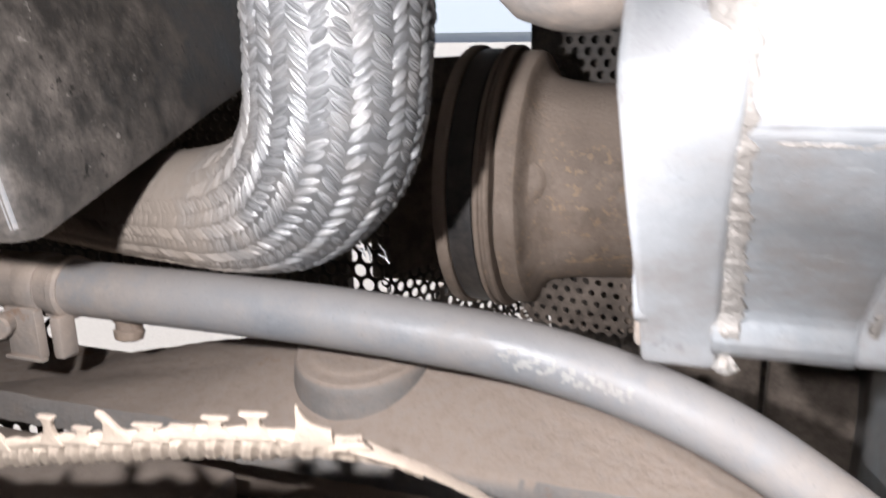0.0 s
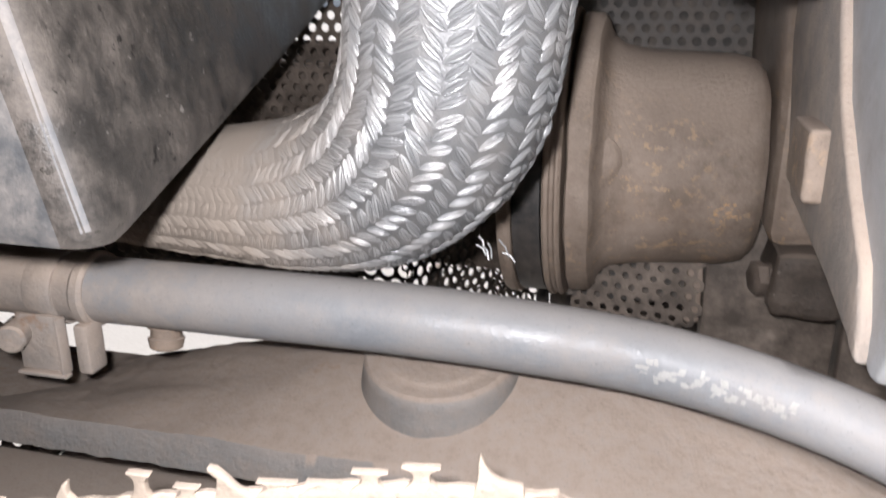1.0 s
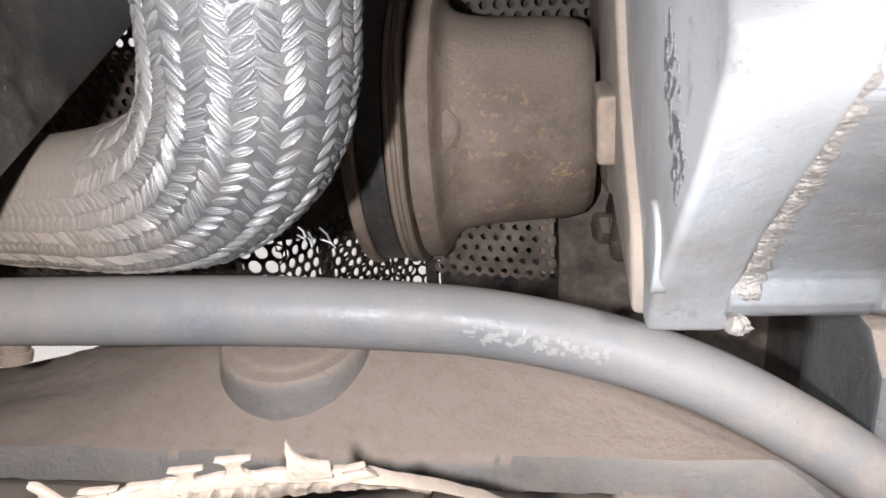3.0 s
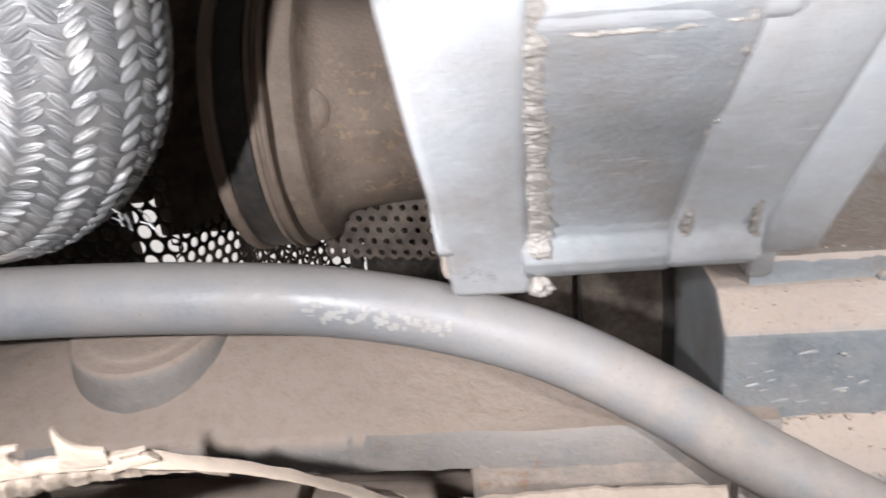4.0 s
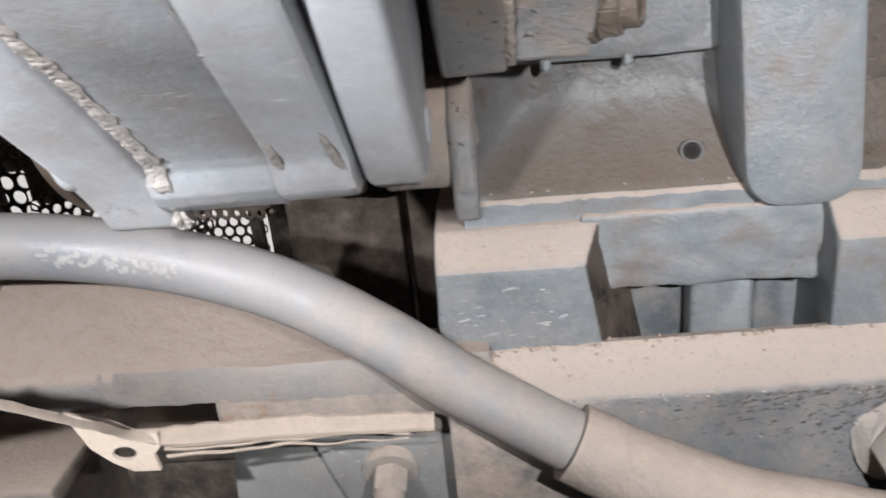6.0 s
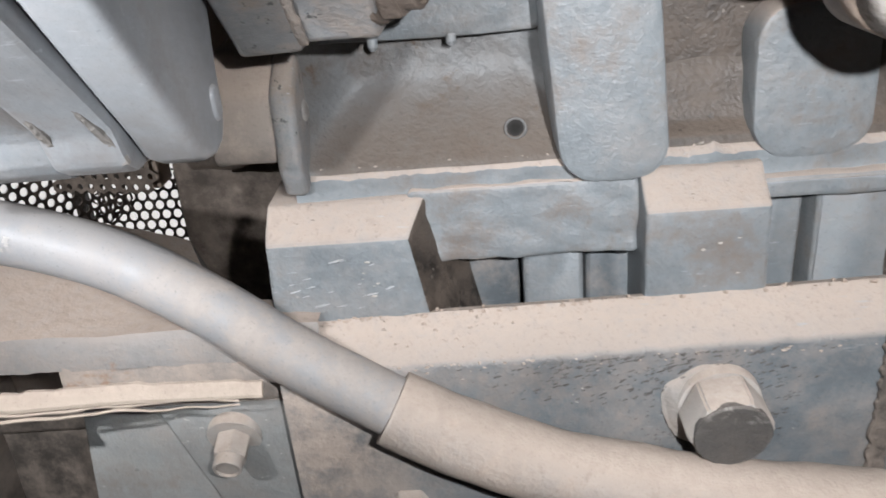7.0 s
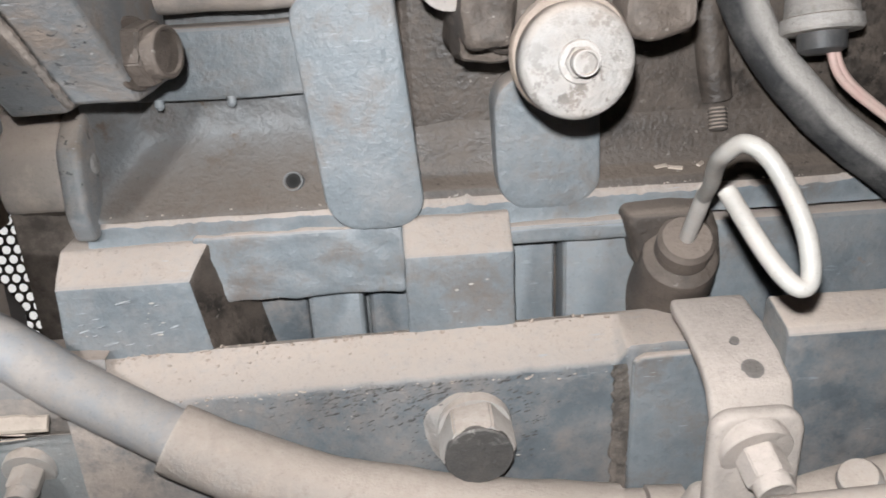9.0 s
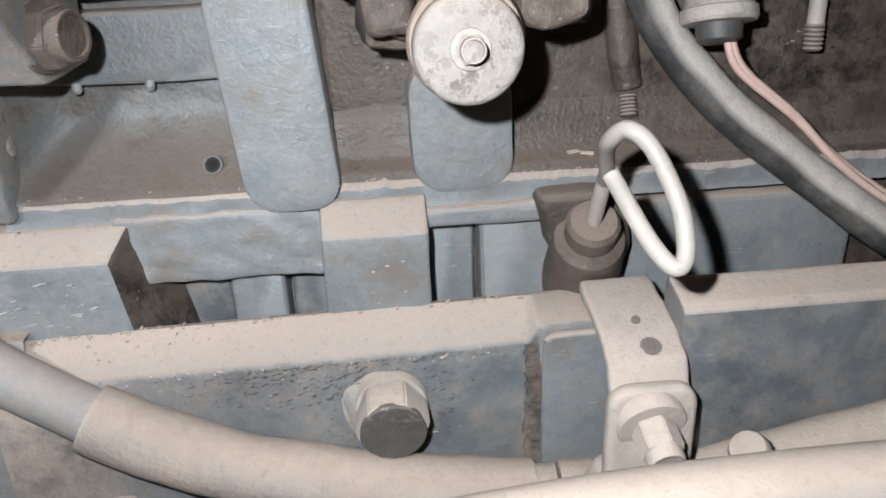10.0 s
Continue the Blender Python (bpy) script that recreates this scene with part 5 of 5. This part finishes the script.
tagged(perforated("front_sheet", Vector((-0.62, 0.53, 0.705)), (1, -0.02, 0), (0, 0, 1), 33, 11, 0.0125, 0.0049, GUARD, guard), kind="stuff")
tagged(perforated("upper_sheet", Vector((-0.62, 0.53, 0.829)), (1, -0.02, 0), (0, 0, 1), 46, 36, 0.0088, 0.0028, GUARD_TAN, guard), kind="stuff")
tagged(perforated("side_sheet", Vector((-0.2145, 0.529, 0.655)), (0.42, 0.9, 0), (0, 0, 1), 16, 11, 0.0098, 0.0036, GUARD, guard), kind="stuff")
part("side_plate", solid([(-0.2175, 0.5305), (-0.215, 0.529), (-0.125, 0.702), (-0.1275, 0.7035)], "z", 0.742, 0.9, 0.0008), GUARD_TAN, guard, "plain brown sheet")
g2 = thing("perforated_cover", (-0.055, 0.455, 0.75), "brown dusty perforated cover beside the pulley", "guard")
tagged(perforated("sheet", Vector((-0.092, 0.462, 0.7505)), (0.97, -0.2, 0), (0, 0.1, 1), 9, 9, 0.0076, 0.0019, GUARD_TAN, g2), kind="stuff")
part("backing", block(-0.1, -0.03, 0.478, 0.485, 0.748, 0.83, 0.001), SHELL, g2)
g4 = thing("upper_grille", (-0.03, 0.6, 0.9), "dark perforated grille above the pump housing", "guard")
tagged(perforated("sheet", Vector((-0.1, 0.6, 0.87)), (1, 0, 0), (0, 0.1, 1), 14, 14, 0.0095, 0.003, GUARD, g4), kind="stuff")
part("backing", block(-0.13, 0.06, 0.63, 0.64, 0.86, 1.1, 0.002), SHELL, g4)
g3 = thing("step_grille", (-0.2, 0.8, 0.5), "dark perforated sheet in front of the bright yard", "guard")
tagged(perforated("sheet", Vector((-0.262, 0.8, 0.5)), (1, 0, 0), (0, 0.25, 1), 9, 13, 0.0125, 0.0049, GUARD, g3), kind="stuff")
for x in (-0.27, -0.155):
    part("post", block(x - 0.006, x + 0.006, 0.8, 0.815, 0.0, 0.64, 0.002), SHELL, g3)
g5 = thing("side_grille", (-0.4, 0.36, 0.7), "brown perforated plate with large holes at the cross member's end", "guard")
tagged(perforated("sheet", Vector((-0.5, 0.385, 0.6)), (0.98, -0.03, 0.16), (0, 0.1, 1), 7, 9, 0.0165, 0.0048, GUARD_TAN, g5), kind="stuff")

# ---- pale boot hanging near the lens ----
boot = thing("rubber_boot", (-0.03, 0.235, 0.95), "pale dusty rubber boot with a folded collar", "boot")
part("boot_body", lathe([(-0.06, 0.02), (-0.03, 0.027), (-0.012, 0.0275), (0.0, 0.024), (0.006, 0.017), (0.0085, 0.008), (0.009, 0.002)], aim((-0.029, 0.252, 0.931), (-0.06, -0.2, -1)), 40), BOOT, boot)
part("boot_neck", tube(spline([(-0.02, 0.255, 0.952), (0.005, 0.262, 0.948), (0.03, 0.268, 0.946)], 6), 0.016, 24), BOOT, boot)
part("boot_fold", tube(spline([(-0.045, 0.245, 0.955), (-0.075, 0.24, 0.975), (-0.14, 0.23, 1.0)], 6), 0.014, 24), BOOT, boot)

# ---- crumbs of dirt on the flat places ----
def crumbs(label, count, spot, seed, skin=None, flat=(1.0, 1.0, 1.0), name="dirt_crumbs", slant=0.0):
    """Loose grains of dirt, too many to count, lying on one surface."""
    rng_ = random.Random(seed)
    bm_ = bmesh.new()
    for _ in range(count):
        at, r_ = spot(rng_)
        ico = bmesh.ops.create_icosphere(bm_, subdivisions=1, radius=r_)["verts"]
        sq = Vector((rng_.uniform(0.8, 1.6), rng_.uniform(0.8, 1.4), rng_.uniform(0.5, 0.9)))
        for v_ in ico:
            v_.co = Vector((v_.co.x * sq.x * flat[0], v_.co.y * sq.y * flat[1], v_.co.z * sq.z * flat[2] + slant * v_.co.x)) * rng_.uniform(0.75, 1.2) + Vector(at)
    tagged(part(name, bm_, skin or MEMBER), label, "dirt", kind="stuff")


def on_lip(r):
    y = 0.264 + 0.0145 * r.random() ** 0.6
    return (r.uniform(0.088, 0.312), y, 0.7409 + (y - 0.2635) * 0.839), r.choice((0.0003, 0.0004, 0.0005, 0.0008))


def on_lip_edge(r):
    x = r.uniform(0.088, 0.31)
    return (x, 0.2625 + r.uniform(-0.0004, 0.0006), 0.739 + r.uniform(-0.002, 0.0012)), r.choice((0.0004, 0.0006, 0.0009))


def on_pads(r):
    f = r.random()
    x, z0 = (r.uniform(0.086, 0.132), 0.7842) if r.random() < 0.5 else (r.uniform(0.226, 0.266), 0.7882)
    return (x, 0.2808 + 0.0135 * f, z0 + 0.0115 * f), r.choice((0.0003, 0.0004, 0.0006))


def on_ledge(r):
    x = r.uniform(0.1, 0.45)
    return (x, 0.2985 + r.uniform(-0.001, 0.003), 0.8062 + r.uniform(0, 0.001)), r.choice((0.0003, 0.0004, 0.0006))


crumbs("tan crumbs of dirt on the rail's top lip", 170, on_lip, 1)
crumbs("tan crumbs of dirt caked along the lip's edge", 150, on_lip_edge, 2)
crumbs("fine tan crumbs on the mounting pads", 70, on_pads, 3)


def behind_lip(r):
    x = r.choice((r.uniform(0.086, 0.32), r.gauss(0.11, 0.02), r.gauss(0.2, 0.03)))
    return (x, 0.2785 + r.uniform(-0.0015, 0.003), 0.7523 + 0.018 * (x - 0.1) + r.uniform(-0.0005, 0.0006)), r.choice((0.0003, 0.0004, 0.0006, 0.001))


crumbs("brown crumbs of dirt along the back of the rail's lip", 150, behind_lip, 11, PUMP)
crumbs("pale crumbs along the engine block's ledge", 110, on_ledge, 4)


def on_face(r):
    d = r.random() ** 2
    if r.random() < 0.62:
        x = r.gauss(0.215, 0.027)
        return (x, 0.2613, 0.7375 + 0.018 * (x - 0.1) - 0.02 * d), r.choice((0.0003, 0.0004, 0.0005, 0.0007))
    a = r.uniform(0, 6.283)
    q = r.uniform(0.0175, 0.031)
    return (0.248 + q * math.cos(a), 0.2613, min(0.738, 0.716 + 0.8 * q * math.sin(a))), r.choice((0.0003, 0.0004, 0.0005))


def on_paint(r):
    if r.random() < 0.5:
        return (r.uniform(0.1, 0.3), 0.2616, r.uniform(0.695, 0.735)), r.choice((0.0003, 0.0004, 0.0006))
    return (r.choice((r.uniform(0.09, 0.13), r.uniform(0.23, 0.262))), 0.2788, r.uniform(0.757, 0.777)), r.choice((0.0003, 0.0005, 0.0007))


crumbs("black specks of chipped paint on the rail's face", 420, on_face, 5, BELT, (1.7, 0.35, 0.8), "paint_chips", 0.8)
crumbs("pale specks where paint has flaked off", 26, on_paint, 6, WHITE_WIRE, (1.3, 0.3, 1.0), "paint_flecks")


def on_pad_face(r):
    return (r.uniform(0.088, 0.132), 0.2789, r.uniform(0.756, 0.778)), r.choice((0.0004, 0.0006, 0.0009))


crumbs("curled flakes of peeling blue-grey paint on the mounting pad", 16, on_pad_face, 7, GUSSET, (2.6, 0.45, 0.7), "peeled_paint", 0.7)


def on_pump(r):
    x, z = r.gauss(-0.026, 0.006), r.gauss(0.818, 0.004)
    return (x, 0.472 - math.sqrt(max(0.0, 0.0553 ** 2 - (z - 0.834) ** 2)), z), r.choice((0.0003, 0.0005, 0.0008))


RUST = dusty("orange_rust", (0.42, 0.25, 0.11), film=0.2, rough=0.8, bump=0.4)
crumbs("orange flecks of rust on the pump housing", 60, on_pump, 9, RUST, (1.6, 0.4, 1.0), "rust_flecks", 0.5)
